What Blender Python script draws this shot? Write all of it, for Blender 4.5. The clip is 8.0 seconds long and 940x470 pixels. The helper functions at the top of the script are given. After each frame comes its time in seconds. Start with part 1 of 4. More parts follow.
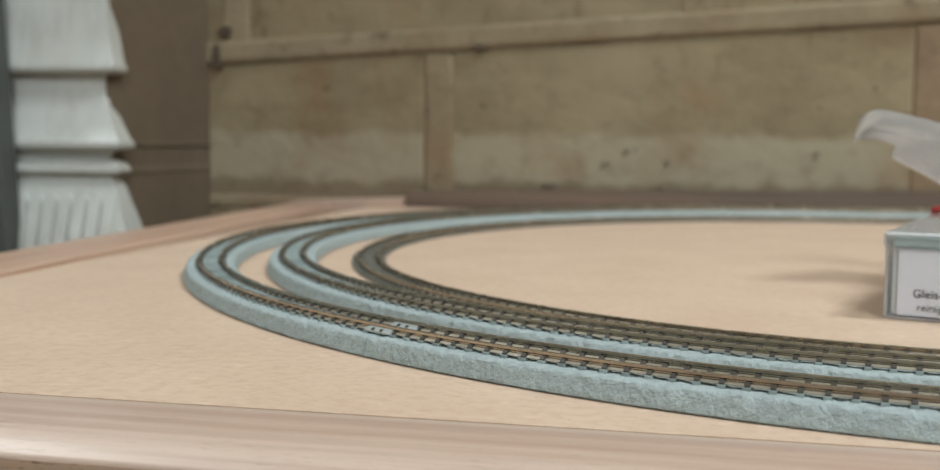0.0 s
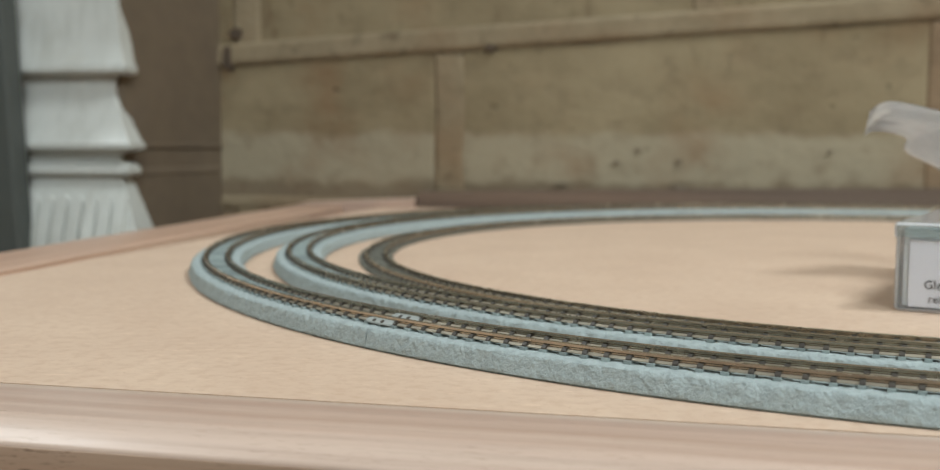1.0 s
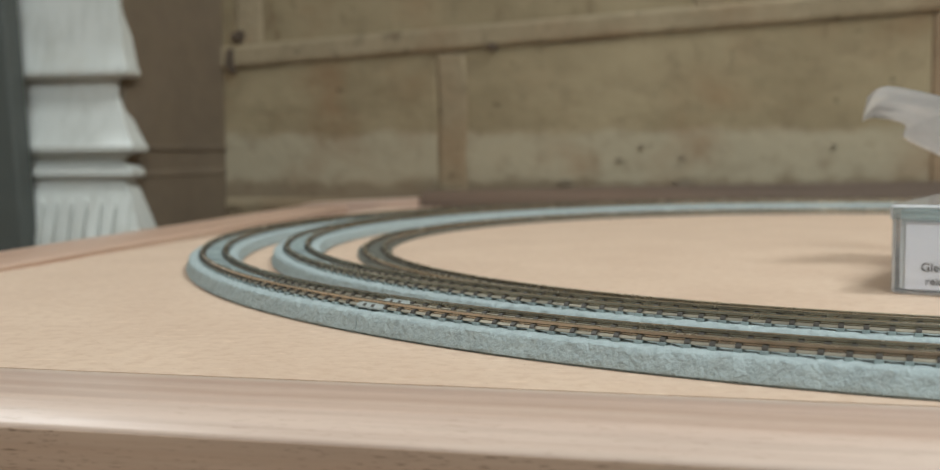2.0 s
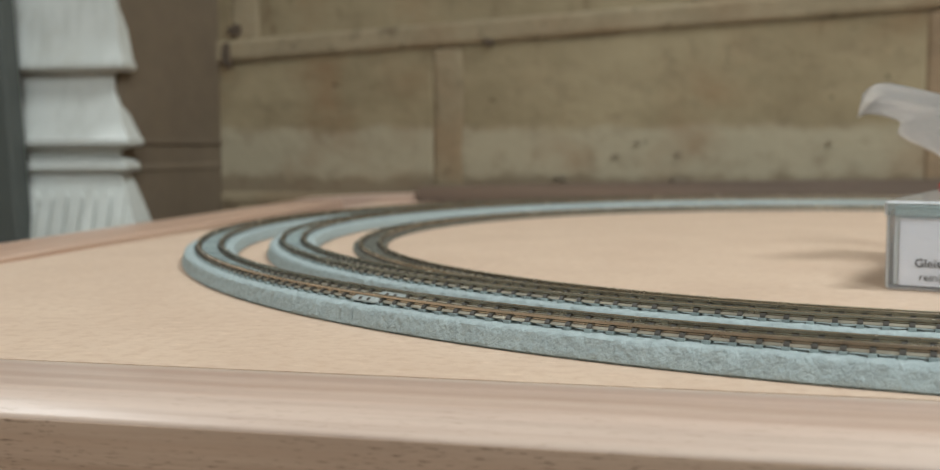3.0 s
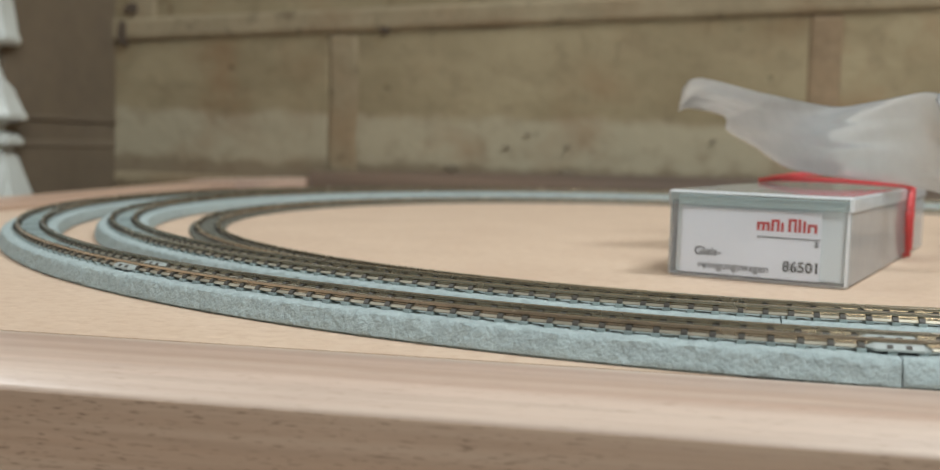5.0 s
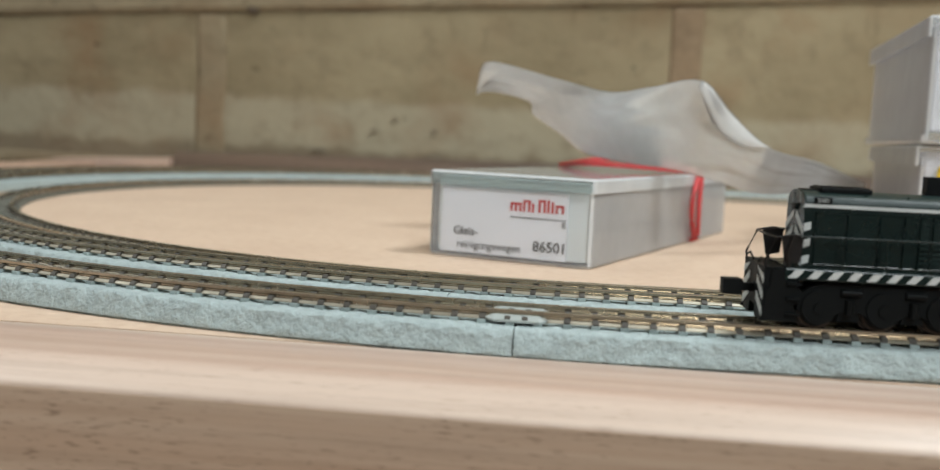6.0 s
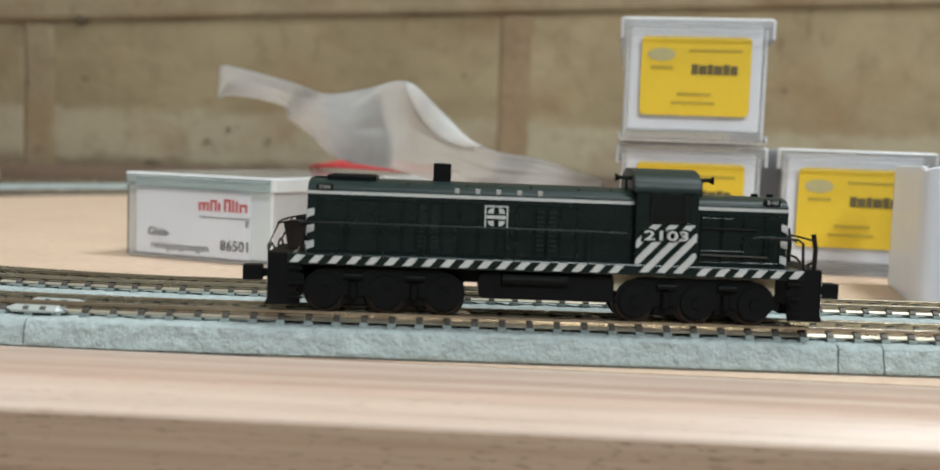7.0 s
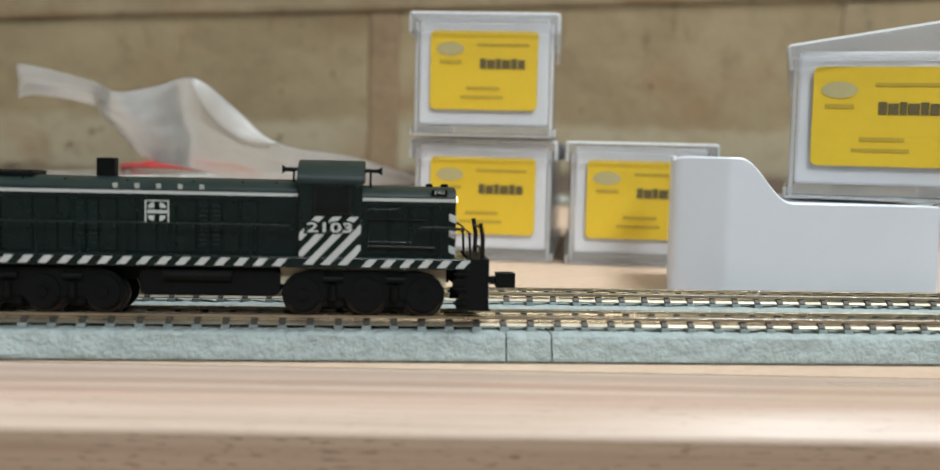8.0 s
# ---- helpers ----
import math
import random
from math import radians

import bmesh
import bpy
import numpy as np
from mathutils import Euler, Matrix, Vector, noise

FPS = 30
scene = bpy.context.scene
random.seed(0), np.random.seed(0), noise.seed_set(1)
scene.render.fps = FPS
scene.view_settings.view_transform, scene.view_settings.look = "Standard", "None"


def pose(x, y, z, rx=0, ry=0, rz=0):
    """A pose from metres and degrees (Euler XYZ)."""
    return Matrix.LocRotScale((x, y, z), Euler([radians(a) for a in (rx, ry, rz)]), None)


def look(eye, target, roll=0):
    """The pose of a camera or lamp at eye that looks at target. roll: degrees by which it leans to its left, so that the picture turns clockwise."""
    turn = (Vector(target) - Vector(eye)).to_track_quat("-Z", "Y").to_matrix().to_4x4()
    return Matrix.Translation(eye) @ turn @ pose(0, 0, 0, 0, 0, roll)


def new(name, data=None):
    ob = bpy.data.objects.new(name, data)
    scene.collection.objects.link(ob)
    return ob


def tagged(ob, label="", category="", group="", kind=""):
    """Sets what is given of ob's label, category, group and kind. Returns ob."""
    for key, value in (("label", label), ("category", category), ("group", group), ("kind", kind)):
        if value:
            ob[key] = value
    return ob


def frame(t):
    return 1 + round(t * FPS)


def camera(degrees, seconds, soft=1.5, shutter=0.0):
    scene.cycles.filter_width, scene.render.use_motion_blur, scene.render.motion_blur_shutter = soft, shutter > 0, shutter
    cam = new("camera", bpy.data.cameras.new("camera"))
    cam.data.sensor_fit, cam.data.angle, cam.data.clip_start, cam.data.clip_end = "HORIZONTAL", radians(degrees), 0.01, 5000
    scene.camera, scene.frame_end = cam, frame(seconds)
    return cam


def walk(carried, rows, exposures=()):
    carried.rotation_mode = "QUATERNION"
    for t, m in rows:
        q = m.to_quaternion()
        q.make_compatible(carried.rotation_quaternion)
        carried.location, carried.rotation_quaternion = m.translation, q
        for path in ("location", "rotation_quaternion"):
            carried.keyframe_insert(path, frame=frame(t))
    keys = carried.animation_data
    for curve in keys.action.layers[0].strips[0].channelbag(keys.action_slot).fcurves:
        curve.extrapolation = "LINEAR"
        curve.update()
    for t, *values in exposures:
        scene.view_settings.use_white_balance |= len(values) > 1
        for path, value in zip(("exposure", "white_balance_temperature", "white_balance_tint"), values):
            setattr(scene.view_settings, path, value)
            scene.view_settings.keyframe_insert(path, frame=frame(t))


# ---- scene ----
cam = camera(47.75, 8.0, soft=1.15)
cam.data.dof.use_dof = True
cam.data.dof.focus_distance = 0.178
cam.data.dof.aperture_fstop = 24.0
PATH = [
    (0.0, 0.05291, -0.15070, 0.04086, 8.129, -4.961, -0.489),
    (0.5, 0.05237, -0.14975, 0.03895, 8.551, -4.877, -0.515),
    (1.0, 0.05518, -0.14833, 0.03777, 8.929, -4.697, -0.174),
    (2.5, 0.05924, -0.14745, 0.03234, 9.498, -4.329, 0.642),
    (3.0, 0.05896, -0.14801, 0.03303, 9.197, -4.598, 0.251),
    (3.5, 0.06213, -0.14942, 0.03242, 8.808, -4.724, 0.089),
    (4.0, 0.06983, -0.15045, 0.03365, 8.385, -4.492, -0.259),
    (4.5, 0.07830, -0.15150, 0.03370, 7.802, -4.660, -0.507),
    (4.7, 0.08610, -0.14952, 0.03244, 7.429, -4.682, -0.786),
    (5.8, 0.12528, -0.14748, 0.02836, 3.978, -5.672, -3.428),
    (6.0, 0.13768, -0.14703, 0.02964, 3.036, -5.425, -2.745),
    (6.5, 0.16898, -0.14700, 0.03188, 1.087, -4.654, -2.308),
    (7.0, 0.19430, -0.15001, 0.02890, -1.006, -4.591, -2.081),
    (7.5, 0.21236, -0.15284, 0.02886, -4.117, -4.842, -1.549),
    (8.0, 0.23062, -0.15027, 0.02874, -4.792, -4.456, -1.334),
]
walk(cam, [(t, pose(x, y, z, 90 + p, r, w)) for t, x, y, z, w, p, r in PATH], exposures=[(0.0, -0.08), (4.5, -0.08), (6.5, 0.11), (8.0, 0.04)])

# ---- light: ceiling lamps, in a closed pale room ----
world = bpy.data.worlds.new("room_air")
scene.world = world
world.use_nodes = True
world.node_tree.nodes["Background"].inputs["Color"].default_value = (1.0, 0.95, 0.88, 1)
world.node_tree.nodes["Background"].inputs["Strength"].default_value = 0.2


def area_lamp(name, eye, target, size, watts, colour):
    data = bpy.data.lights.new(name, "AREA")
    data.shape, data.size, data.energy, data.color = "DISK", size, watts, colour
    ob = new(name, data)
    ob.matrix_world = look(eye, target)
    return ob


area_lamp("ceiling_lamp", (0.76, 0.0, 1.25), (0.25, 0.1, 0.0), 0.45, 13.5, (0.925, 1.0, 1.03))
area_lamp("ceiling_lamp", (-1.1, 0.06, 1.58), (-0.1, 0.1, 0.0), 0.2, 8.5, (0.925, 1.0, 1.03))
area_lamp("pendant_lamp", (0.6, -1.7, 1.4), (0.15, 0.1, 0.1), 0.8, 31, (0.925, 1.0, 1.03))


# ---- materials ----
class Nodes:
    """A small wrapper: makes a principled material and links nodes."""

    def __init__(self, name, rough=0.5, metal=0.0, spec=0.5):
        self.m = bpy.data.materials.new(name)
        self.m.use_nodes = True
        self.nt = self.m.node_tree
        self.b = self.nt.nodes["Principled BSDF"]
        self.b.inputs["Roughness"].default_value = rough
        self.b.inputs["Metallic"].default_value = metal
        self.b.inputs["Specular IOR Level"].default_value = spec
        self.coord = self.nt.nodes.new("ShaderNodeTexCoord").outputs["Object"]

    def add(self, kind):
        return self.nt.nodes.new(kind)

    def link(self, a, b):
        self.nt.links.new(a, b)

    def mapped(self, stretch):
        n = self.add("ShaderNodeMapping")
        n.inputs["Scale"].default_value = stretch
        self.link(self.coord, n.inputs["Vector"])
        return n.outputs["Vector"]

    def noise(self, scale, detail=4, stretch=(1, 1, 1), rough=0.55):
        n = self.add("ShaderNodeTexNoise")
        n.inputs["Scale"].default_value, n.inputs["Detail"].default_value = scale, detail
        n.inputs["Roughness"].default_value = rough
        self.link(self.mapped(stretch), n.inputs["Vector"])
        return n.outputs["Fac"]

    def span(self, value, lo, hi, a=0.0, b=1.0):
        n = self.add("ShaderNodeMapRange")
        n.inputs["From Min"].default_value, n.inputs["From Max"].default_value = lo, hi
        n.inputs["To Min"].default_value, n.inputs["To Max"].default_value = a, b
        self.link(value, n.inputs["Value"])
        return n.outputs["Result"]

    def mix(self, fac, a, b, blend="MIX"):
        n = self.add("ShaderNodeMix")
        n.data_type, n.blend_type = "RGBA", blend
        for key, v in (("Factor", fac), ("A", a), ("B", b)):
            sock = n.inputs[key] if key == "Factor" else next(s for s in n.inputs if s.name == key and s.type == "RGBA")
            if isinstance(v, (int, float)):
                sock.default_value = v
            elif isinstance(v, tuple):
                sock.default_value = (*v, 1)
            else:
                self.link(v, sock)
        return next(s for s in n.outputs if s.type == "RGBA")

    def maths(self, op, a, b):
        n = self.add("ShaderNodeMath")
        n.operation = op
        for i, v in enumerate((a, b)):
            if isinstance(v, (int, float)):
                n.inputs[i].default_value = v
            else:
                self.link(v, n.inputs[i])
        return n.outputs[0]

    def colour(self, c):
        if isinstance(c, tuple):
            self.b.inputs["Base Color"].default_value = (*c, 1)
        else:
            self.link(c, self.b.inputs["Base Color"])
        return self

    def bump(self, height, strength, distance=0.0004):
        n = self.add("ShaderNodeBump")
        n.inputs["Strength"].default_value, n.inputs["Distance"].default_value = strength, distance
        self.link(height, n.inputs["Height"])
        self.link(n.outputs["Normal"], self.b.inputs["Normal"])
        return self

    def rough(self, value):
        self.link(value, self.b.inputs["Roughness"])
        return self

    def axis(self, k):
        n = self.add("ShaderNodeSeparateXYZ")
        self.link(self.coord, n.inputs[0])
        return n.outputs[k]


def varied(name, colour, rough=0.5, metal=0.0, vary=0.15, scale=100, bump=0.0, bump_scale=None, piece=0.0, spec=0.5, distance=0.0004):
    n = Nodes(name, rough, metal, spec)
    f = n.maths("ADD", n.maths("MULTIPLY", n.noise(scale), 0.65), n.maths("MULTIPLY", n.noise(scale * 6.7, 3), 0.35))
    c = n.mix(n.span(f, 0.3, 0.7), tuple(v * (1 - vary) for v in colour), tuple(min(1, v * (1 + 0.7 * vary)) for v in colour))
    if piece:
        h = n.add("ShaderNodeHueSaturation")
        info = n.add("ShaderNodeObjectInfo")
        n.link(n.span(info.outputs["Random"], 0, 1, 1 - piece, 1 + piece), h.inputs["Value"])
        n.link(c, h.inputs["Color"])
        c = h.outputs["Color"]
    n.colour(c)
    n.rough(n.span(n.noise(scale * 2.3), 0.3, 0.7, max(0.04, rough * 0.85), min(1, rough * 1.15)))
    if bump:
        n.bump(n.noise(bump_scale or scale * 4, 5), bump, distance)
    return n.m


def wood(name, pale, warm, pore, along="x", rough=0.38, streaks=(), pores=0.2):
    n = Nodes(name, rough, spec=0.3)
    s = (lambda a: (a, 1, 1)) if along == "x" else (lambda a: (1, a, 1))
    bands = n.noise(150, 3, s(0.009))
    c = n.mix(n.span(bands, 0.40, 0.64), pale, warm)
    fine = n.noise(900, 4, s(0.022))
    c = n.mix(n.span(fine, 0.42, 0.72, 0, 0.4), c, tuple(v * 0.7 for v in warm))
    patch = n.span(n.noise(120, 3, s(0.3)), 0.33, 0.52)
    p = n.maths("MULTIPLY", n.span(n.noise(2900, 2, s(0.13)), 0.58, 0.68, 0, pores), patch)
    c = n.mix(p, c, pore)
    for place, half, strength in streaks:
        off = n.maths("ADD", n.axis(1), n.maths("MULTIPLY", n.maths("SUBTRACT", n.noise(9 + 300 * half, 3), 0.5), 0.005))
        near_streak = n.maths("SUBTRACT", 1.0, n.span(n.maths("ABSOLUTE", n.maths("SUBTRACT", off, place), 0.0), 0.2 * half, half))
        c = n.mix(n.maths("MULTIPLY", near_streak, strength), c, (warm[0] * 0.8, warm[1] * 0.72, warm[2] * 0.68))
    n.colour(c)
    n.rough(n.span(n.noise(160, 3, s(0.1)), 0.3, 0.7, rough * 0.8, rough * 1.25))
    n.bump(n.maths("SUBTRACT", fine, p), 0.12, 0.0002)
    return n.m


def fibreboard():
    n = Nodes("fibreboard", 0.62, spec=0.3)
    base = n.mix(n.span(n.noise(34, 4), 0.35, 0.7), (0.572, 0.424, 0.315), (0.627, 0.477, 0.357))
    blotch = n.span(n.noise(420, 4, (0.85, 1, 1), 0.6), 0.46, 0.66, 0, 0.42)
    c = n.mix(blotch, base, (0.48, 0.318, 0.222))
    speck = n.span(n.noise(1300, 4), 0.64, 0.74, 0, 0.6)
    c = n.mix(speck, c, (0.36, 0.22, 0.13))
    fibre = n.span(n.noise(420, 4, (0.5, 1, 1)), 0.58, 0.72, 0, 0.6)
    c = n.mix(fibre, c, (0.69, 0.53, 0.40))
    n.colour(c)
    n.bump(n.noise(900, 3), 0.06, 0.0002)
    return n.m


def limewash():
    """Old brick: brown limewash, a paler band low down, and small dark pits."""
    n = Nodes("limewashed_brick", 0.92, spec=0.2)
    tone = n.noise(9, 5)
    c = n.mix(n.span(tone, 0.35, 0.68), (0.20, 0.157, 0.093), (0.28, 0.228, 0.141))
    c = n.mix(n.span(n.noise(26, 6, (1, 1, 1.6)), 0.42, 0.66, 0, 0.45), c, (0.325, 0.268, 0.168))
    z = n.axis(2)
    edge = n.maths("ADD", z, n.maths("MULTIPLY", n.maths("SUBTRACT", n.noise(38, 4), 0.5), 0.014))
    low = n.span(edge, 0.049, 0.0435)
    c = n.mix(n.maths("MULTIPLY", low, 0.85), c, (0.34, 0.298, 0.21))
    smudge = n.span(n.noise(60, 5), 0.53, 0.72, 0, 0.42)
    c = n.mix(smudge, c, (0.15, 0.108, 0.066))
    rust = n.maths("MULTIPLY", n.span(n.noise(21, 5), 0.5, 0.68, 0, 0.55), n.span(n.noise(5, 3), 0.42, 0.58))
    c = n.mix(rust, c, (0.215, 0.125, 0.066))
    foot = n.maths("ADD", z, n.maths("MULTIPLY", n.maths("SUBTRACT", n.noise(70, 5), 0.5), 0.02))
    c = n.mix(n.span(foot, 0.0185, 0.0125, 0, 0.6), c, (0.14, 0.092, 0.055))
    drips = n.maths("MULTIPLY", n.span(n.noise(90, 4, (1, 1, 0.35)), 0.6, 0.72, 0, 0.5), n.span(z, 0.075, 0.1))
    c = n.mix(drips, c, (0.12, 0.075, 0.042))
    pits = n.span(n.noise(62, 3), 0.68, 0.77, 0, 0.75)
    c = n.mix(pits, c, (0.06, 0.04, 0.024))
    h = n.add("ShaderNodeHueSaturation")
    info = n.add("ShaderNodeObjectInfo")
    n.link(n.span(info.outputs["Random"], 0, 1, 0.93, 1.05), h.inputs["Value"])
    n.link(c, h.inputs["Color"])
    n.colour(h.outputs["Color"])
    n.bump(n.maths("SUBTRACT", n.noise(110, 6), pits), 0.7, 0.0012)
    return n.m


def mortar():
    """Smeared mortar, paler than the brick, with rusty and sooty patches."""
    n = Nodes("mortar", 0.95, spec=0.2)
    f = n.maths("ADD", n.maths("MULTIPLY", n.noise(24), 0.65), n.maths("MULTIPLY", n.noise(160, 4), 0.35))
    c = n.mix(n.span(f, 0.3, 0.7), (0.205, 0.163, 0.103), (0.30, 0.243, 0.158))
    c = n.mix(n.span(n.noise(13, 4), 0.5, 0.66, 0, 0.5), c, (0.2, 0.118, 0.064))
    c = n.mix(n.span(n.noise(75, 4), 0.6, 0.72, 0, 0.6), c, (0.085, 0.056, 0.034))
    n.colour(c)
    n.bump(n.noise(160, 6), 0.7, 0.0012)
    return n.m


def old_paint():
    """White gloss paint gone grey, with grime that has run down in streaks."""
    n = Nodes("white_paint", 0.42)
    c = n.mix(n.span(n.noise(18, 4), 0.32, 0.68), (0.52, 0.537, 0.50), (0.60, 0.617, 0.58))
    c = n.mix(n.span(n.noise(150, 4, (1, 1, 0.18)), 0.5, 0.76, 0, 0.34), c, (0.30, 0.31, 0.27))
    c = n.mix(n.span(n.noise(45, 5), 0.55, 0.75, 0, 0.35), c, (0.40, 0.385, 0.32))
    n.colour(c)
    n.rough(n.span(n.noise(40), 0.3, 0.7, 0.34, 0.52))
    n.bump(n.noise(90, 5), 0.15, 0.0005)
    return n.m


def plastic(name, haze, tint=(0.985, 0.987, 0.992), rough=0.12, vary=0.15, glow=0.12, milk_tone=(0.93, 0.93, 0.95), ior=1.18):
    """Thin clear or milky plastic: see-through, partly scattering, with a glossy skin."""
    n = Nodes(name)
    out = n.nt.nodes["Material Output"]
    clear = n.add("ShaderNodeBsdfTransparent")
    clear.inputs["Color"].default_value = (*tint, 1)
    milk = n.add("ShaderNodeBsdfDiffuse")
    milk.inputs["Color"].default_value = (*milk_tone, 1)
    thru = n.add("ShaderNodeBsdfTranslucent")
    thru.inputs["Color"].default_value = (*milk_tone, 1)
    body = n.add("ShaderNodeMixShader")
    body.inputs[0].default_value = glow
    n.link(milk.outputs[0], body.inputs[1])
    n.link(thru.outputs[0], body.inputs[2])
    mix = n.add("ShaderNodeMixShader")
    n.link(n.span(n.noise(120, 4), 0.3, 0.75, haze * (1 - vary), min(1, haze * (1 + vary))), mix.inputs[0])
    n.link(clear.outputs[0], mix.inputs[1])
    n.link(body.outputs[0], mix.inputs[2])
    gloss = n.add("ShaderNodeBsdfGlossy")
    gloss.inputs["Roughness"].default_value = rough
    fres = n.add("ShaderNodeFresnel")
    fres.inputs["IOR"].default_value = ior
    skin = n.add("ShaderNodeMixShader")
    n.link(fres.outputs[0], skin.inputs[0])
    n.link(mix.outputs[0], skin.inputs[1])
    n.link(gloss.outputs[0], skin.inputs[2])
    n.link(skin.outputs[0], out.inputs["Surface"])
    return n.m


M_BOARD = fibreboard()
M_TRIM = wood("oak_trim", (0.575, 0.452, 0.367), (0.505, 0.36, 0.285), (0.2, 0.11, 0.06), rough=0.34, streaks=((-0.0085, 0.0022, 0.6), (-0.0022, 0.0014, 0.3), (-0.0125, 0.0012, 0.25)))
M_FASCIA = wood("oak_fascia", (0.51, 0.375, 0.275), (0.41, 0.268, 0.18), (0.075, 0.04, 0.022), rough=0.5, pores=0.55)
M_TRIM_Y = wood("oak_trim_cross", (0.56, 0.39, 0.29), (0.48, 0.30, 0.21), (0.22, 0.12, 0.07), "y")
M_STRIP = wood("dark_wood", (0.185, 0.132, 0.098), (0.135, 0.097, 0.073), (0.06, 0.03, 0.02), rough=0.55)
M_BRICK = limewash()
M_MORTAR = mortar()
M_RUSTY = varied("rust_stained_mortar", (0.238, 0.17, 0.106), 0.95, vary=0.25, scale=30, bump=0.6, bump_scale=160, spec=0.2, distance=0.001)
M_PAINT = old_paint()
# stained cream, its colour darkened to hold the shade of the wall corner
M_SHADED_CREAM = varied("shaded_stained_cream", (0.145, 0.11, 0.074), 0.6, vary=0.18, scale=16, bump=0.1)
M_DARK = varied("dark_grey_panel", (0.07, 0.078, 0.07), 0.6, vary=0.12, scale=9)
M_BALLAST = varied("grey_ballast", (0.373, 0.436, 0.432), 0.85, vary=0.22, scale=600, bump=1.0, bump_scale=850, spec=0.25, distance=0.0008)
M_SLEEPER = varied("grey_sleeper", (0.27, 0.32, 0.31), 0.55, vary=0.25, scale=500, piece=0.22)
M_CHAIR = varied("dark_chair_plastic", (0.055, 0.047, 0.036), 0.5, vary=0.25, scale=500, piece=0.2)
M_SLEEPER_OLD = varied("olive_sleeper", (0.125, 0.128, 0.108), 0.55, vary=0.25, scale=400, piece=0.2)
M_RAIL = varied("nickel_rail", (0.60, 0.55, 0.47), 0.25, metal=0.95, vary=0.3, scale=55)
M_WEB = varied("browned_rail_web", (0.52, 0.45, 0.35), 0.25, metal=0.95, vary=0.3, scale=70)
M_RAIL_OLD = varied("tarnished_rail", (0.50, 0.47, 0.37), 0.27, metal=0.9, vary=0.3, scale=45)
M_FOOT = varied("plated_rail_foot", (0.38, 0.345, 0.275), 0.5, metal=0.85, vary=0.25, scale=60)
M_JOINER = varied("pale_joiner_plastic", (0.36, 0.39, 0.37), 0.35, vary=0.1, scale=200)
M_CLEAR = plastic("clear_plastic", 0.08)
M_FROST = plastic("frosted_plastic", 0.58, rough=0.16, vary=0.05, glow=0.65)
M_CASE = plastic("cloudy_case_plastic", 0.05, rough=0.12)
M_MILKY = plastic("milky_plastic", 0.5, rough=0.12, vary=0.05, glow=0.35, milk_tone=(0.93, 0.92, 0.91))
M_EDGE = plastic("clear_rim_plastic", 0.06, tint=(0.9, 0.95, 0.945), rough=0.08, vary=0.05, ior=1.3)
M_PALE = plastic("pale_corner_plastic", 0.8, rough=0.1, vary=0.05, glow=0.4, milk_tone=(0.92, 0.93, 0.93))
M_LID = plastic("cloudy_lid_plastic", 0.6, rough=0.08, vary=0.05, ior=1.25, milk_tone=(0.88, 0.91, 0.92))
M_FILM = plastic("crumpled_film", 0.57, rough=0.14, ior=1.24, vary=0.08, glow=0.62, milk_tone=(0.94, 0.94, 0.93))
M_CARD = varied("white_card", (0.89, 0.90, 0.93), 0.6, vary=0.05, scale=25)
M_TRAY = varied("white_tray_plastic", (0.71, 0.745, 0.81), 0.35, vary=0.04, scale=16)
M_YELLOW = varied("yellow_label", (0.80, 0.55, 0.03), 0.5, vary=0.06, scale=60)
M_INK = varied("dark_ink", (0.06, 0.055, 0.05), 0.6, vary=0.1, scale=200)
M_LABEL_INK = varied("label_ink", (0.13, 0.10, 0.035), 0.6, vary=0.1, scale=200)
M_GREY_INK = varied("grey_ink", (0.50, 0.44, 0.22), 0.6, vary=0.1, scale=200)
M_BROWN_INK = varied("brown_ink", (0.5, 0.35, 0.035), 0.6, vary=0.1, scale=200)
M_RED = varied("red_print", (0.62, 0.05, 0.045), 0.5, vary=0.1, scale=80)
M_RUBBER = varied("red_rubber", (0.6, 0.05, 0.05), 0.45, vary=0.15, scale=90)
M_FOIL = varied("grey_green_lining", (0.74, 0.785, 0.78), 0.35, vary=0.1, scale=50)
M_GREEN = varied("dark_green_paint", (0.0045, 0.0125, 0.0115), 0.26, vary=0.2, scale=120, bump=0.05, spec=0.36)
# lighter green of the roofs, also used as painted highlights on door fittings
M_ROOF_GLINT = varied("roof_and_glint_green", (0.0085, 0.0205, 0.0185), 0.42, vary=0.15, scale=120, bump=0.05, spec=0.3)
M_BLACK = varied("black_plastic", (0.0024, 0.0034, 0.0036), 0.55, vary=0.2, scale=150, bump=0.05, spec=0.15)
M_STEEL = varied("dark_wheel_steel", (0.034, 0.03, 0.027), 0.35, metal=0.8, vary=0.2, scale=200)
M_RIM = varied("browned_wheel_rim", (0.06, 0.046, 0.036), 0.4, metal=0.8, vary=0.2, scale=300)
M_BROWN_WIRE = varied("brown_wire", (0.011, 0.0085, 0.0075), 0.5, vary=0.2, scale=200, spec=0.25)
M_WHITE = varied("white_line_paint", (0.52, 0.54, 0.53), 0.5, vary=0.06, scale=300)
M_IVORY = varied("ivory_chassis_plastic", (0.62, 0.55, 0.38), 0.5, vary=0.08, scale=200)
M_GLASS = varied("dark_window_glass", (0.008, 0.010, 0.010), 0.3, vary=0.1, scale=100, spec=0.2)
M_WALLPAINT = varied("pale_wall_paint", (0.66, 0.65, 0.62), 0.9, vary=0.05, scale=2, spec=0.2)
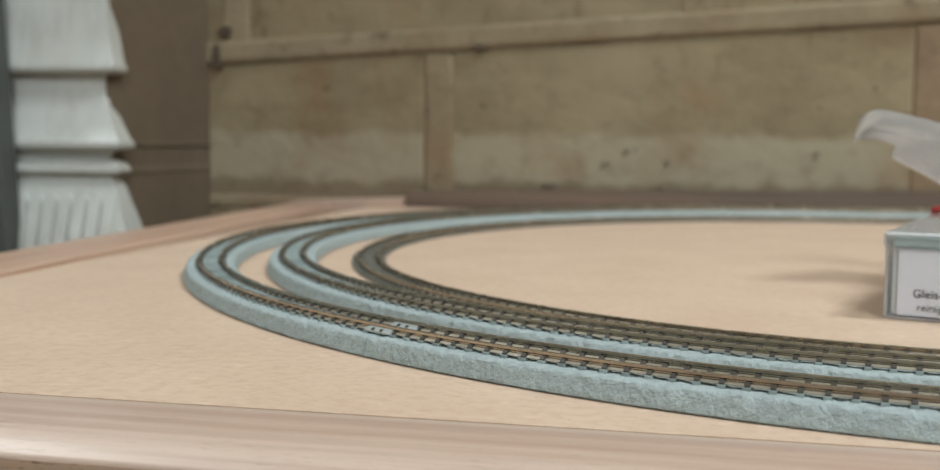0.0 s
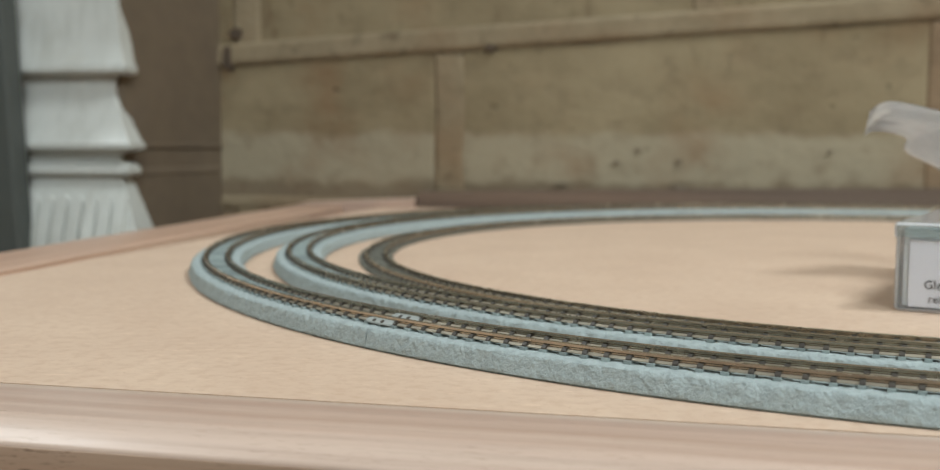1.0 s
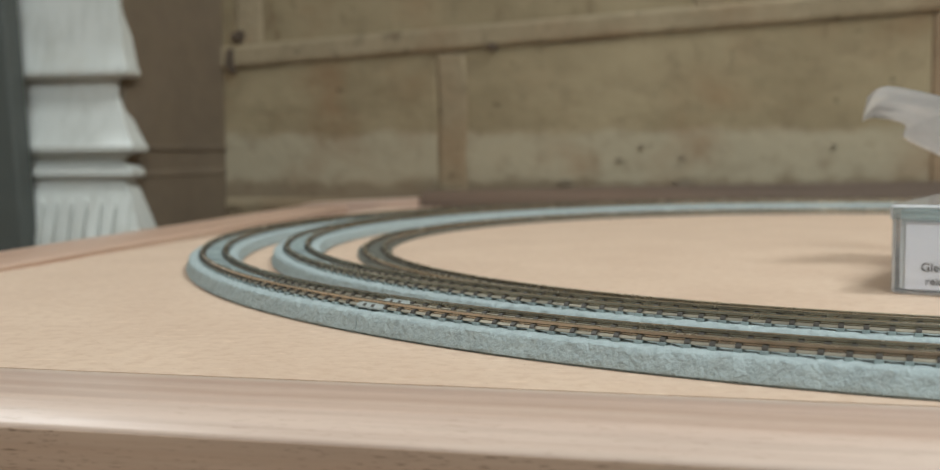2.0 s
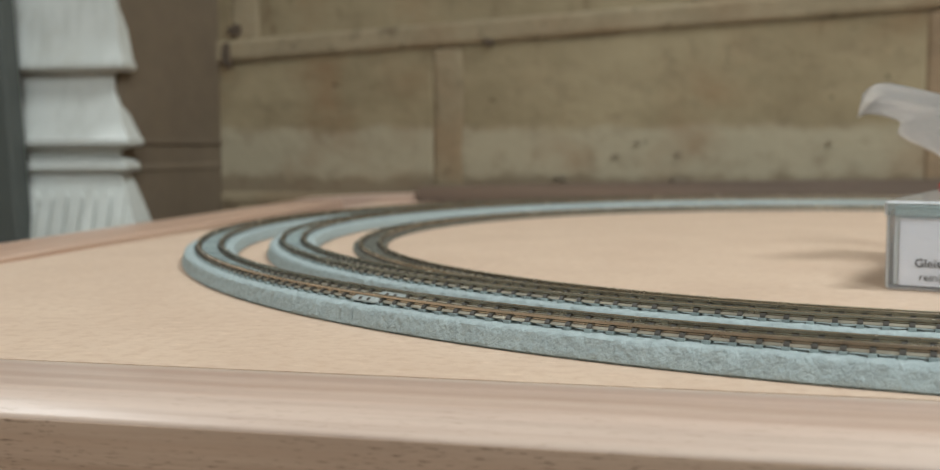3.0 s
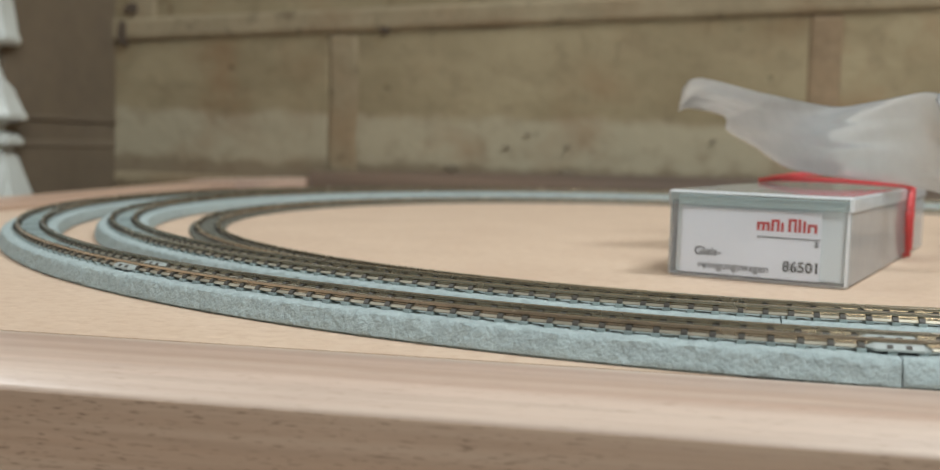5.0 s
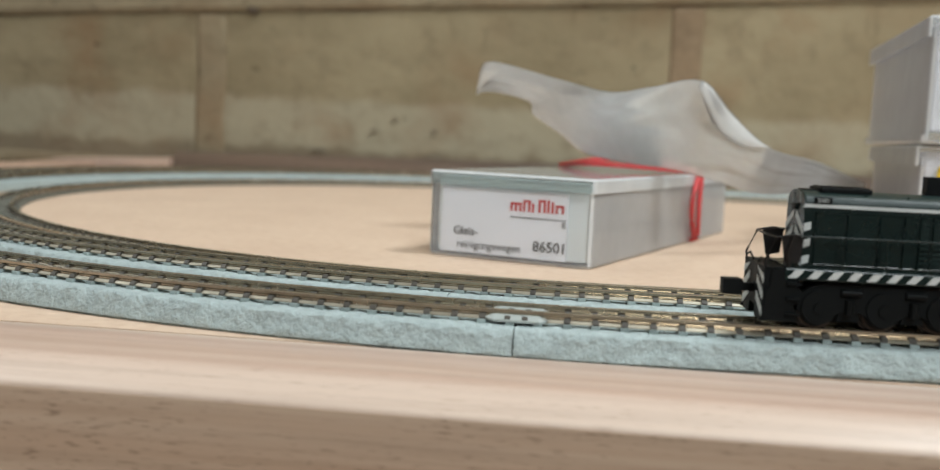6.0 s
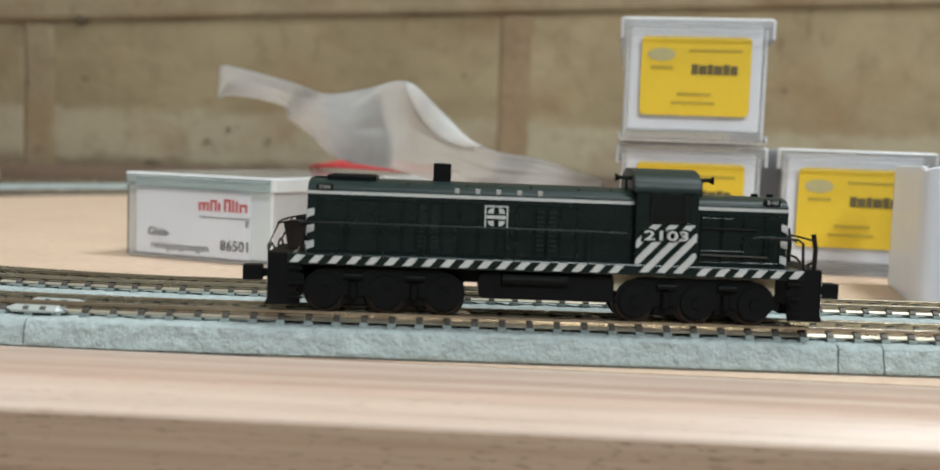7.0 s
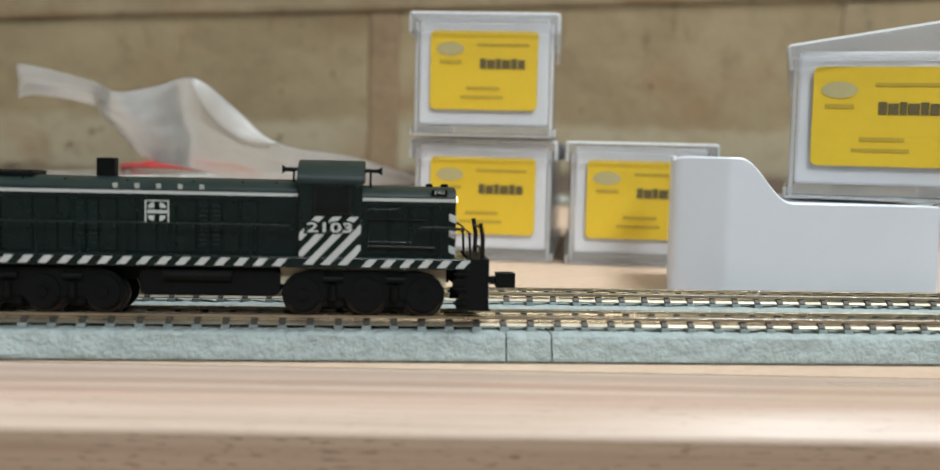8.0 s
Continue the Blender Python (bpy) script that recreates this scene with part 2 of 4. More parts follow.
M_FLOOR = wood("floor_boards", (0.34, 0.23, 0.14), (0.28, 0.17, 0.1), (0.14, 0.08, 0.05), rough=0.5)
lens = Nodes("lit_headlight", 0.2)
lens.colour((0.9, 0.85, 0.6))
lens.b.inputs["Emission Color"].default_value = (1.0, 0.95, 0.6, 1)
lens.b.inputs["Emission Strength"].default_value = 2.0
M_LENS = lens.m


# ---- mesh helpers ----
def part(name, bm, mat, parent=None, label="", smooth=False):
    me = bpy.data.meshes.new(name)
    bmesh.ops.recalc_face_normals(bm, faces=bm.faces)
    if smooth:
        for f in bm.faces:
            f.smooth = True
    bm.to_mesh(me)
    bm.free()
    if smooth:
        me.set_sharp_from_angle(angle=radians(38))
    me.materials.append(mat)
    ob = new(name, me)
    ob.parent = parent
    return tagged(ob, label)


def block(x0, x1, y0, y1, z0, z1, bevel=0.0, segments=2, bm=None):
    bm = bm or bmesh.new()
    made = bmesh.ops.create_cube(bm, size=1.0)["verts"]
    for v in made:
        v.co = Vector((x0 + (v.co.x + 0.5) * (x1 - x0), y0 + (v.co.y + 0.5) * (y1 - y0), z0 + (v.co.z + 0.5) * (z1 - z0)))
    if bevel:
        edges = {e for v in made for e in v.link_edges}
        bmesh.ops.bevel(bm, geom=list(edges), offset=bevel, segments=segments, affect="EDGES", profile=0.5)
    return bm


def empty(name, m, label, category, group="", kind=""):
    ob = new(name)
    ob.matrix_world = m
    ob.empty_display_size = 0.01
    return tagged(ob, label, category, group, kind)


def extrude(outline, a, b, axis="y", bm=None):
    """A closed outline pushed from a to b along x, y or z; the outline is given in the other two axes in order."""
    bm = bm or bmesh.new()

    def at(p, w):
        return {"x": (w, p[0], p[1]), "y": (p[0], w, p[1]), "z": (p[0], p[1], w)}[axis]

    lo = [bm.verts.new(at(p, a)) for p in outline]
    hi = [bm.verts.new(at(p, b)) for p in outline]
    bm.faces.new(lo)
    bm.faces.new(hi[::-1])
    n = len(lo)
    for i in range(n):
        bm.faces.new((lo[i], hi[i], hi[(i + 1) % n], lo[(i + 1) % n]))
    return bm


def tube(points, radius, bm=None, sides=6):
    """A round wire along points."""
    bm = bm or bmesh.new()
    pts = [Vector(p) for p in points]
    rings = []
    for i, p in enumerate(pts):
        d = (pts[min(i + 1, len(pts) - 1)] - pts[max(i - 1, 0)]).normalized()
        u = d.cross(Vector((0, 0, 1)) if abs(d.z) < 0.9 else Vector((1, 0, 0))).normalized()
        w = d.cross(u)
        rings.append([bm.verts.new(p + radius * (math.cos(a) * u + math.sin(a) * w)) for a in (2 * math.pi * k / sides for k in range(sides))])
    for a, b in zip(rings, rings[1:]):
        for k in range(sides):
            bm.faces.new((a[k], b[k], b[(k + 1) % sides], a[(k + 1) % sides]))
    bm.faces.new(rings[0])
    bm.faces.new(rings[-1][::-1])
    return bm


def rod(c, axis, r, h, sides=20, bm=None, r2=None):
    """A cylinder or cone centred at c along an axis."""
    bm = bm or bmesh.new()
    turn = Vector((0, 0, 1)).rotation_difference(Vector(axis)).to_matrix().to_4x4()
    bmesh.ops.create_cone(bm, cap_ends=True, segments=sides, radius1=r, radius2=r if r2 is None else r2, depth=h, matrix=Matrix.Translation(c) @ turn)
    return bm


def rounded(w, h, r, n=5):
    """Rounded rectangle outline from 0 to w and 0 to h."""
    out = []
    for cx, cy, a0 in ((w - r, r, -90), (w - r, h - r, 0), (r, h - r, 90), (r, r, 180)):
        for k in range(n + 1):
            a = radians(a0 + 90 * k / n)
            out.append((cx + r * math.cos(a), cy + r * math.sin(a)))
    return out


def writing(text, size, depth, m, mat, parent, name="lettering", bold=0.0):
    """Raised letters in the built-in font, as a mesh; m places them in the parent's space."""
    cu = bpy.data.curves.new(name, "FONT")
    cu.body, cu.size, cu.extrude, cu.offset = text, size, depth, bold
    cu.align_x, cu.align_y = "CENTER", "CENTER"
    cu.resolution_u = 3
    tmp = new(name + "_curve", cu)
    me = bpy.data.meshes.new_from_object(tmp.evaluated_get(bpy.context.evaluated_depsgraph_get()))
    bpy.data.objects.remove(tmp)
    me.materials.clear()
    me.materials.append(mat)
    ob = new(name, me)
    ob.parent = parent
    ob.matrix_local = m
    return ob


# ---- table ----
TABLE = math.degrees(-0.062)
WALL = math.degrees(-0.036)
YN, YE = 0.0032, -0.0190
table_m = pose(0, 0, 0, 0, 0, TABLE)
board = part("table_board", block(-0.136, 1.1, YN, 0.55, -0.02, 0.0), M_BOARD)
board.matrix_world = table_m
tagged(board, "pale fibreboard table top in a wooden frame", "table", kind="structure")

for x in (-0.10, 1.02):
    for y in (0.03, 0.48):
        part("leg", block(x, x + 0.045, y, y + 0.045, -0.758, -0.0205, 0.002), M_FASCIA, board, "square oak table leg")


def moulding(a, b, along, inner, outer, mat, label):
    """Edge moulding: flat top, soft fall to a crisp outer corner, groove at the board."""
    s = 1 if outer > inner else -1
    w = abs(outer - inner)
    prof = [(0.0, -0.045), (0.0, -0.0003), (0.0004, 0.0), (0.002, 0.0003), (0.011, 0.0005), (0.0125, 0.0004), (w - 0.0062, 0.0002), (w - 0.0052, 0.0001),
(w - 0.0046, -0.00005), (w - 0.0042, -0.0002), (w - 0.0007, -0.00265), (w - 0.0004, -0.0029), (w - 0.0003, -0.0032), (w - 0.0003, -0.045)]
    pts = [(inner + s * o, z) for o, z in prof]
    ob = part("trim", extrude(pts, a, b, along), mat, smooth=True)
    ob.matrix_world = table_m
    return tagged(ob, label, "table trim", kind="structure")


moulding(-0.2, 1.1, "x", YN - 0.0003, YE, M_TRIM, "pale oak edge moulding along the table front")
fascia = part("trim", block(-0.2, 1.1, YE, YE + 0.0002, -0.06, -0.0033), M_FASCIA)
fascia.matrix_world = table_m
tagged(fascia, "brown oak front face of the table edge", "table trim", kind="structure")
side = moulding(YN + 0.0002, 0.5, "y", 0.0, -0.036, M_TRIM_Y, "pale oak edge moulding along the table side")
side.matrix_world = pose(-0.131, 0.0, 0.0012, 0, 0, -0.4)
ob = part("table_corner_fill", block(-0.15, -0.128, 0.0035, 0.5, -0.02, -0.0006), M_BOARD)
tagged(ob, "pale fibreboard strip under the side moulding", "table", kind="structure")

# ---- wall of old bricks with proud mortar ----
wall_m = pose(0, 0, 0, 0, 0, WALL)
WY = 0.516
wall = part("wall_north", block(-1.2, 1.9, WY + 0.006, WY + 0.12, -0.78, 1.66), M_MORTAR)
wall.matrix_world = wall_m
tagged(wall, "old limewashed brick wall with smeared mortar joints", "wall", kind="structure")


def bed(x):
    """Height of the first mortar bed, which climbs along the wall."""
    return 0.0985 + 0.052 * (x + 0.074)


def slab(x0, x1, lo, hi, y0, y1, bevel, seg=2):
    """A brick or joint whose lower and upper edges follow two lines."""
    bm = block(x0, x1, y0, y1, 0, 1)
    for v in bm.verts:
        v.co.z = lo(v.co.x) if v.co.z < 0.5 else hi(v.co.x)
    bmesh.ops.bevel(bm, geom=list(bm.edges), offset=bevel, segments=seg, affect="EDGES", profile=0.5)
    bmesh.ops.subdivide_edges(bm, edges=[e for e in bm.edges if e.calc_length() > 0.06], cuts=6, use_grid_fill=True)
    for v in bm.verts:
        if v.co.y < y0 + 0.003:
            v.co.y += 0.0007 * noise.noise(v.co * 28) + 0.0004 * noise.noise(v.co * 90)
            v.co.z += 0.0016 * noise.noise(v.co * 45 + Vector((5, 0, 0)))
            v.co.x += 0.0014 * noise.noise(v.co * 50 + Vector((0, 3, 8)))
    return bm


JH = 0.012
for row, (low, high) in enumerate(((lambda x: -0.12, lambda x: 0.001), (lambda x: 0.002, bed), (lambda x: bed(x) + JH, lambda x: bed(x) + 0.108), (lambda x: bed(x) + 0.12, lambda x: bed(x) + 0.216))):
    start = -0.074 if row % 2 else -0.21
    for k in range(-2, 4):
        x0 = start + k * 0.295
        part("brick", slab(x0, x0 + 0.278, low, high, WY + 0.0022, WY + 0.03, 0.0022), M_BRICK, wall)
        rusty = row == 1 and k == 0
        part("mortar_joint", slab(x0 + 0.2770, x0 + 0.2975, low, high, WY + 0.0014, WY + 0.02, 0.0034, 3), M_RUSTY if rusty else M_MORTAR, wall, "rust-stained mortar joint" if rusty else "")
for low in (lambda x: bed(x) - 0.0002, lambda x: bed(x) + 0.108):
    part("mortar_joint", slab(-0.7, 1.3, low, (lambda x, f=low: f(x) + JH + 0.0035), WY - 0.0004, WY + 0.02, 0.0035, 3), M_MORTAR, wall)
part("mortar_joint", slab(-0.7, 1.3, lambda x: -0.004, lambda x: 0.006, WY + 0.0008, WY + 0.02, 0.003, 3), M_MORTAR, wall)
M_HOLE = varied("dark_crumbled_mortar", (0.085, 0.06, 0.04), 0.95, vary=0.3, scale=60, bump=0.6)
M_PIT = varied("shallow_brick_pit", (0.205, 0.166, 0.114), 0.95, vary=0.35, scale=260, bump=0.6)
for x, z, w, h in ((-0.2305, 0.096, 0.006, 0.020), (-0.2245, 0.112, 0.009, 0.006), (-0.0555, 0.1003, 0.0065, 0.0045), (0.037, 0.037, 0.0035, 0.0025), (0.062, 0.030, 0.0038, 0.003), (0.0235, 0.029, 0.0045, 0.0022), (0.063, 0.0145, 0.011, 0.003), (0.15, 0.036, 0.003, 0.0025), (-0.01, 0.0155, 0.008, 0.0025)):
    out = [(x + w / 2 * math.cos(a) * (1 + 0.3 * math.sin(3 * a + x * 90)), z + h / 2 * math.sin(a) * (1 + 0.25 * math.cos(2 * a + z * 200))) for a in (2 * math.pi * k / 14 for k in range(14))]
    part("mortar_crumb", extrude(out, WY - 0.0008 if z > 0.05 else WY + 0.0006, WY + 0.01), M_HOLE if z > 0.05 else M_PIT, wall, "dark crumbled patch of mortar")
ob = part("trim", extrude([(-0.1, 0.0006), (1.2, 0.0006), (1.2, 0.026), (0.5, 0.0175), (0.15, 0.0142), (0.02, 0.0122), (-0.0985, 0.0098)], WY - 0.012, WY - 0.0015), M_STRIP)
ob.matrix_world = wall_m
tagged(ob, "dark reddish wooden strip at the foot of the wall", "trim", kind="structure")
ob = part("trim", extrude([(-0.176, -0.03), (-0.1005, -0.03), (-0.1005, 0.0062), (-0.14, 0.0045), (-0.172, 0.0028), (-0.176, 0.002)], WY - 0.02, WY - 0.001), M_TRIM)
ob.matrix_world = wall_m
tagged(ob, "pale oak moulding where the table meets the wall", "table trim", kind="structure")

# ---- pilaster ----
PX0, PX1, PY = -0.40, -0.2365, 0.416
levels = [(0.60, 0.003), (0.125, 0.003), (0.118, 0.0035), (0.100, 0.0062), (0.084, 0.0085), (0.0825, 0.0096), (0.0797, 0.0096), (0.0785, 0.0085), (0.0772, 0.0015), (0.067, 0.001), (0.0645, 0.002),
          (0.050, 0.0072), (0.041, 0.0112), (0.0395, 0.0125), (0.0368, 0.0125), (0.0345, 0.0048), (0.0305, 0.003), (0.029, 0.006), (0.0265, 0.010), (0.0232, 0.0105), (0.0215, 0.009), (0.0205, 0.0055),
          (0.017, 0.0065), (0.0155, 0.0075), (-0.01, 0.0165), (-0.03, 0.021), (-0.75, 0.03)]
FLARE = 1.2
bm = bmesh.new()
rows_f = [[bm.verts.new((PX0, PY - o, z)), bm.verts.new((PX1 + FLARE * o, PY - o, z)), bm.verts.new((PX1 + FLARE * o - 0.002, PY + 0.010, z))] for z, o in levels]
for a, b in zip(rows_f, rows_f[1:]):
    bm.faces.new((a[0], a[1], b[1], b[0]))
    bm.faces.new((a[1], a[2], b[2], b[1]))
pil = part("pilaster", bm, M_PAINT, smooth=True)
tagged(pil, "white painted pilaster with moulded capital and fluted shaft", "pilaster", kind="structure")
# the return and its beads carry the corner's shade in their colour
part("pilaster_return", extrude([(PX1 - 0.05, PY + 0.002), (PX1 + 0.004, PY + 0.002), (PX1 + 0.020, 0.54), (PX1 - 0.05, 0.54)], -0.75, 0.6, "z"), M_SHADED_CREAM, pil, "stained cream side of the pilaster, corner shade in its colour")
for outline in (
        [(0.0, 0.0735), (0.0022, 0.0745), (0.0026, 0.0790), (0.0, 0.0810)],
        [(0.0, 0.0345), (0.0030, 0.0362), (0.0052, 0.0372), (0.0052, 0.0396), (0.0020, 0.0405), (0.0, 0.0425)],
        [(0.0, 0.0180), (0.0026, 0.0196), (0.0046, 0.0216), (0.0046, 0.0246), (0.0030, 0.0268), (0.0, 0.0280)]):
    bm = extrude([(PX1 + o, z) for o, z in outline], PY + 0.011, 0.53)
    for v in bm.verts:
        v.co.x += (v.co.y - PY - 0.002) * 0.131
    part("return_bead", bm, M_SHADED_CREAM, pil, smooth=True)
for k in range(8):
    x = -0.292 + k * 0.0088
    if x < -0.228:
        bm = bmesh.new()
        out = [(x, 0.0075), (x + 0.0018, 0.0105), (x + 0.0042, 0.0105), (x + 0.006, 0.0075), (x + 0.006, -0.01), (x + 0.006, -0.03), (x, -0.03), (x, -0.01)]
        extrude(out, PY - 0.0028, PY, "y", bm)
        for v in bm.verts:
            v.co.y -= 0.0075 + 0.353 * (0.0155 - v.co.z) if v.co.z > -0.011 else 0.021
        part("flute_rib", bm, M_PAINT, pil)
bm = block(-0.47, -0.2755, 0.385, 0.400, -0.75, 0.8, 0.002)
for v in bm.verts:
    v.co.x -= 0.003 + 0.05 * v.co.z
ob = part("dark_panel", bm, M_DARK)
tagged(ob, "dark grey upright panel beside the white pilaster", "panel", kind="structure")

# ---- the closed room ----
for name, b, mat, label in (
        ("floor", (-2.2, 3.0, -2.6, 0.8, -0.80, -0.76), M_FLOOR, "brown floor boards below the table"),
        ("ceiling", (-2.2, 3.0, -2.6, 0.8, 1.64, 1.68), M_WALLPAINT, "pale painted ceiling"),
        ("wall_south", (-2.2, 3.0, -2.7, -2.6, -0.8, 1.68), M_WALLPAINT, "pale painted wall"),
        ("wall_west", (-2.3, -2.2, -2.7, 0.9, -0.8, 1.68), M_WALLPAINT, "pale painted wall"),
        ("wall_east", (3.0, 3.1, -2.7, 0.9, -0.8, 1.68), M_WALLPAINT, "pale painted wall")):
    tagged(part(name, block(*b), mat), label, "room", kind="structure")
for x0, x1 in ((-2.2, -1.19), (1.85, 3.0)):
    tagged(part("wall_north_side", block(x0, x1, 0.56, 0.66, -0.8, 1.68), M_WALLPAINT), "pale painted wall beside the bricks", "room", kind="structure")

# ---- track ----
CX, CY = 0.158, 0.245
XEND = 0.66


def track_at(R, s):
    """Place, outward normal and heading at a length s along the loop, from the near straight's far end."""
    l1, l2 = XEND - CX, math.pi * R
    if s < l1:
        return XEND - s, CY - R, 0.0, -1.0
    if s < l1 + l2:
        a = (s - l1) / R
        return CX - R * math.sin(a), CY - R * math.cos(a), -math.sin(a), -math.cos(a)
    return CX + (s - l1 - l2), CY + R, 0.0, 1.0


def stretch(R, s0, s1, step):
    n = max(2, int(round((s1 - s0) / step)))
    return [track_at(R, s0 + (s1 - s0) * i / n) for i in range(n + 1)]


def sweep(path, profile, rough=0.0):
    bm = bmesh.new()
    rings = []
    for x, y, nx, ny in path:
        ring = []
        for o, z in profile:
            if rough and z > 0.0005:
                q = Vector((x * 900, y * 900, z * 900 + o * 700))
                o2, z2 = o + rough * noise.noise(q), z + 0.6 * rough * noise.noise(q + Vector((31, 7, 3)))
            else:
                o2, z2 = o, z
            ring.append(bm.verts.new((x + nx * o2, y + ny * o2, z2)))
        rings.append(ring)
    m = len(profile)
    for a, b in zip(rings, rings[1:]):
        for i in range(m):
            bm.faces.new((a[i], b[i], b[(i + 1) % m], a[(i + 1) % m]))
    bm.faces.new(rings[0])
    bm.faces.new(rings[-1])
    return bm


def rail_profile(o, z, h):
    """Wide sloping foot, thin web and rounded head."""
    half = [(0.00078, 0.0), (0.00078, 0.00016), (0.0004, 0.0005), (0.0002, 0.0006), (0.0002, h - 0.0007), (0.00036, h - 0.0005), (0.00036, h - 0.0001), (0.00022, h)]
    return [(o - a, z + b) for a, b in half] + [(o + a, z + b) for a, b in half[::-1]]


def sleeper_mesh(name, half, w, z0, z1, mat):
    """A sleeper with a chair over the foot of each rail."""
    bm = block(-w / 2, w / 2, -half, half, z0, z1)
    for o in (-0.00325, 0.00325):
        out = [(-0.00105, 0.0), (-0.001, 0.00034), (-0.0006, 0.0008), (0.0006, 0.0008), (0.001, 0.00034), (0.00105, 0.0)]
        extrude([(o + a, z1 - 0.0001 + b) for a, b in out], -0.00044, 0.00044, "x", bm)
    for f in bm.faces:
        f.material_index = 1 if f.calc_center_median().z > z1 else 0
    me = bpy.data.meshes.new(name)
    bmesh.ops.recalc_face_normals(bm, faces=bm.faces)
    bm.to_mesh(me)
    bm.free()
    me.materials.append(mat)
    me.materials.append(M_CHAIR)
    return me


def near_view(x, y):
    return y < 0.17 and x < 0.42


def build_track(R, joints, ballasted, label):
    tr = empty("railway_track", pose(0, 0, 0), label, "model track", "tracks of the loop")
    total = 2 * (XEND - CX) + math.pi * R
    rail_z, rail_h = (0.00445, 0.00148) if ballasted else (0.0013, 0.0014)
    if ballasted:
        prof = [(-0.0074, 0.0), (-0.0075, 0.00035), (-0.0079, 0.0004), (-0.0079, 0.0009), (-0.0076, 0.0016), (-0.0074, 0.0026), (-0.0071, 0.0036), (-0.0067, 0.0039), (-0.0060, 0.0040), (-0.0044, 0.0040),
                (-0.002, 0.0040), (0.0, 0.0040), (0.002, 0.0040), (0.0044, 0.0040), (0.0060, 0.0040), (0.0067, 0.0039), (0.0071, 0.0036), (0.0074, 0.0026), (0.0076, 0.0016), (0.0079, 0.0009), (0.0079, 0.0004), (0.0075, 0.00035), (0.0074, 0.0)]
        cuts = [0.0] + joints + [total]
        for a, b in zip(cuts, cuts[1:]):
            far = track_at(R, (a + b) / 2)[1] > 0.3
            part("roadbed", sweep(stretch(R, a + 0.0001, b - 0.0001, 0.003 if far else 0.0011), prof, 0.0004), M_BALLAST, tr, "grey moulded ballast bed", smooth=True)
    for o in (-0.00325, 0.00325):
        rail = part("rail", sweep(stretch(R, 0.0, total, 0.004), rail_profile(o, rail_z, rail_h)), M_RAIL if ballasted else M_RAIL_OLD, tr, smooth=True)
        rail.data.materials.append(M_WEB)
        rail.data.materials.append(M_FOOT)
        for p in rail.data.polygons:
            if p.center.z < rail_z + rail_h - 0.00015:
                p.material_index = 1 if p.center.z > rail_z + 0.0005 else 2
    if ballasted:
        for s in joints:
            if s < XEND - CX or R < 0.23 or track_at(R, s)[1] > 0.12:
                continue
            for o in (-0.00325, 0.00325):
                x, y, nx, ny = track_at(R, s)
                bm = bmesh.new()
                rows = []
                for sx, k in ((-0.0044, 0.3), (-0.0031, 1.0), (0.0031, 1.0), (0.0044, 0.3)):
                    rows.append([bm.verts.new((sx, a, 0.0044 + c)) for a, c in ((-0.0017 * k, 0.0), (-0.0017 * k, 0.0003), (-0.0009, 0.0007 * k + 0.0002), (0.0009, 0.0007 * k + 0.0002), (0.0017 * k, 0.0003), (0.0017 * k, 0.0))])
                for a, b in zip(rows, rows[1:]):
                    for i in range(6):
                        bm.faces.new((a[i], b[i], b[(i + 1) % 6], a[(i + 1) % 6]))
                bm.faces.new(rows[0])
                bm.faces.new(rows[-1])
                p = part("rail_joiner", bm, M_JOINER, tr, "pale plastic rail joiner")
                m = Matrix.Translation((x + nx * o, y + ny * o, 0)) @ pose(0, 0, 0, 0, 0, math.degrees(math.atan2(ny, nx)) - 90)
                p.matrix_local = m
                for sx in (-0.0016, 0.0008):
                    bm = bmesh.new()
                    for sy in (-1, 1):
                        out = [(sy * 0.0016, 0.0002), (sy * 0.0016, 0.0005), (sy * 0.0011, 0.00085), (sy * 0.0011, 0.0006)]
                        extrude([(a, 0.0044 + c) for a, c in out], sx, sx + 0.0008, "x", bm)
                    part("joiner_slot", bm, M_CHAIR, p, "dark slot")
    return tr, total


TRACKS = []
for R, ballasted, label in ((0.245, True, "outer model railway track on grey moulded ballast"), (0.22, True, "second model railway track on grey moulded ballast"), (0.195, False, "plain dark model railway track without ballast")):
    l1 = XEND - CX
    joints = [XEND - 0.47, XEND - 0.2545, XEND - 0.2482, l1 + R * radians(4.7), l1 + R * radians(37.2), l1 + R * radians(82), l1 + R * radians(127), l1 + R * radians(172), l1 + math.pi * R + 0.2]
    if R < 0.23:
        joints = [XEND - 0.33, l1 + R * radians(8), l1 + R * radians(53), l1 + R * radians(98), l1 + R * radians(143), l1 + math.pi * R + 0.1]
    tr, total = build_track(R, joints, ballasted, label)
    TRACKS.append((R, ballasted, tr, total))


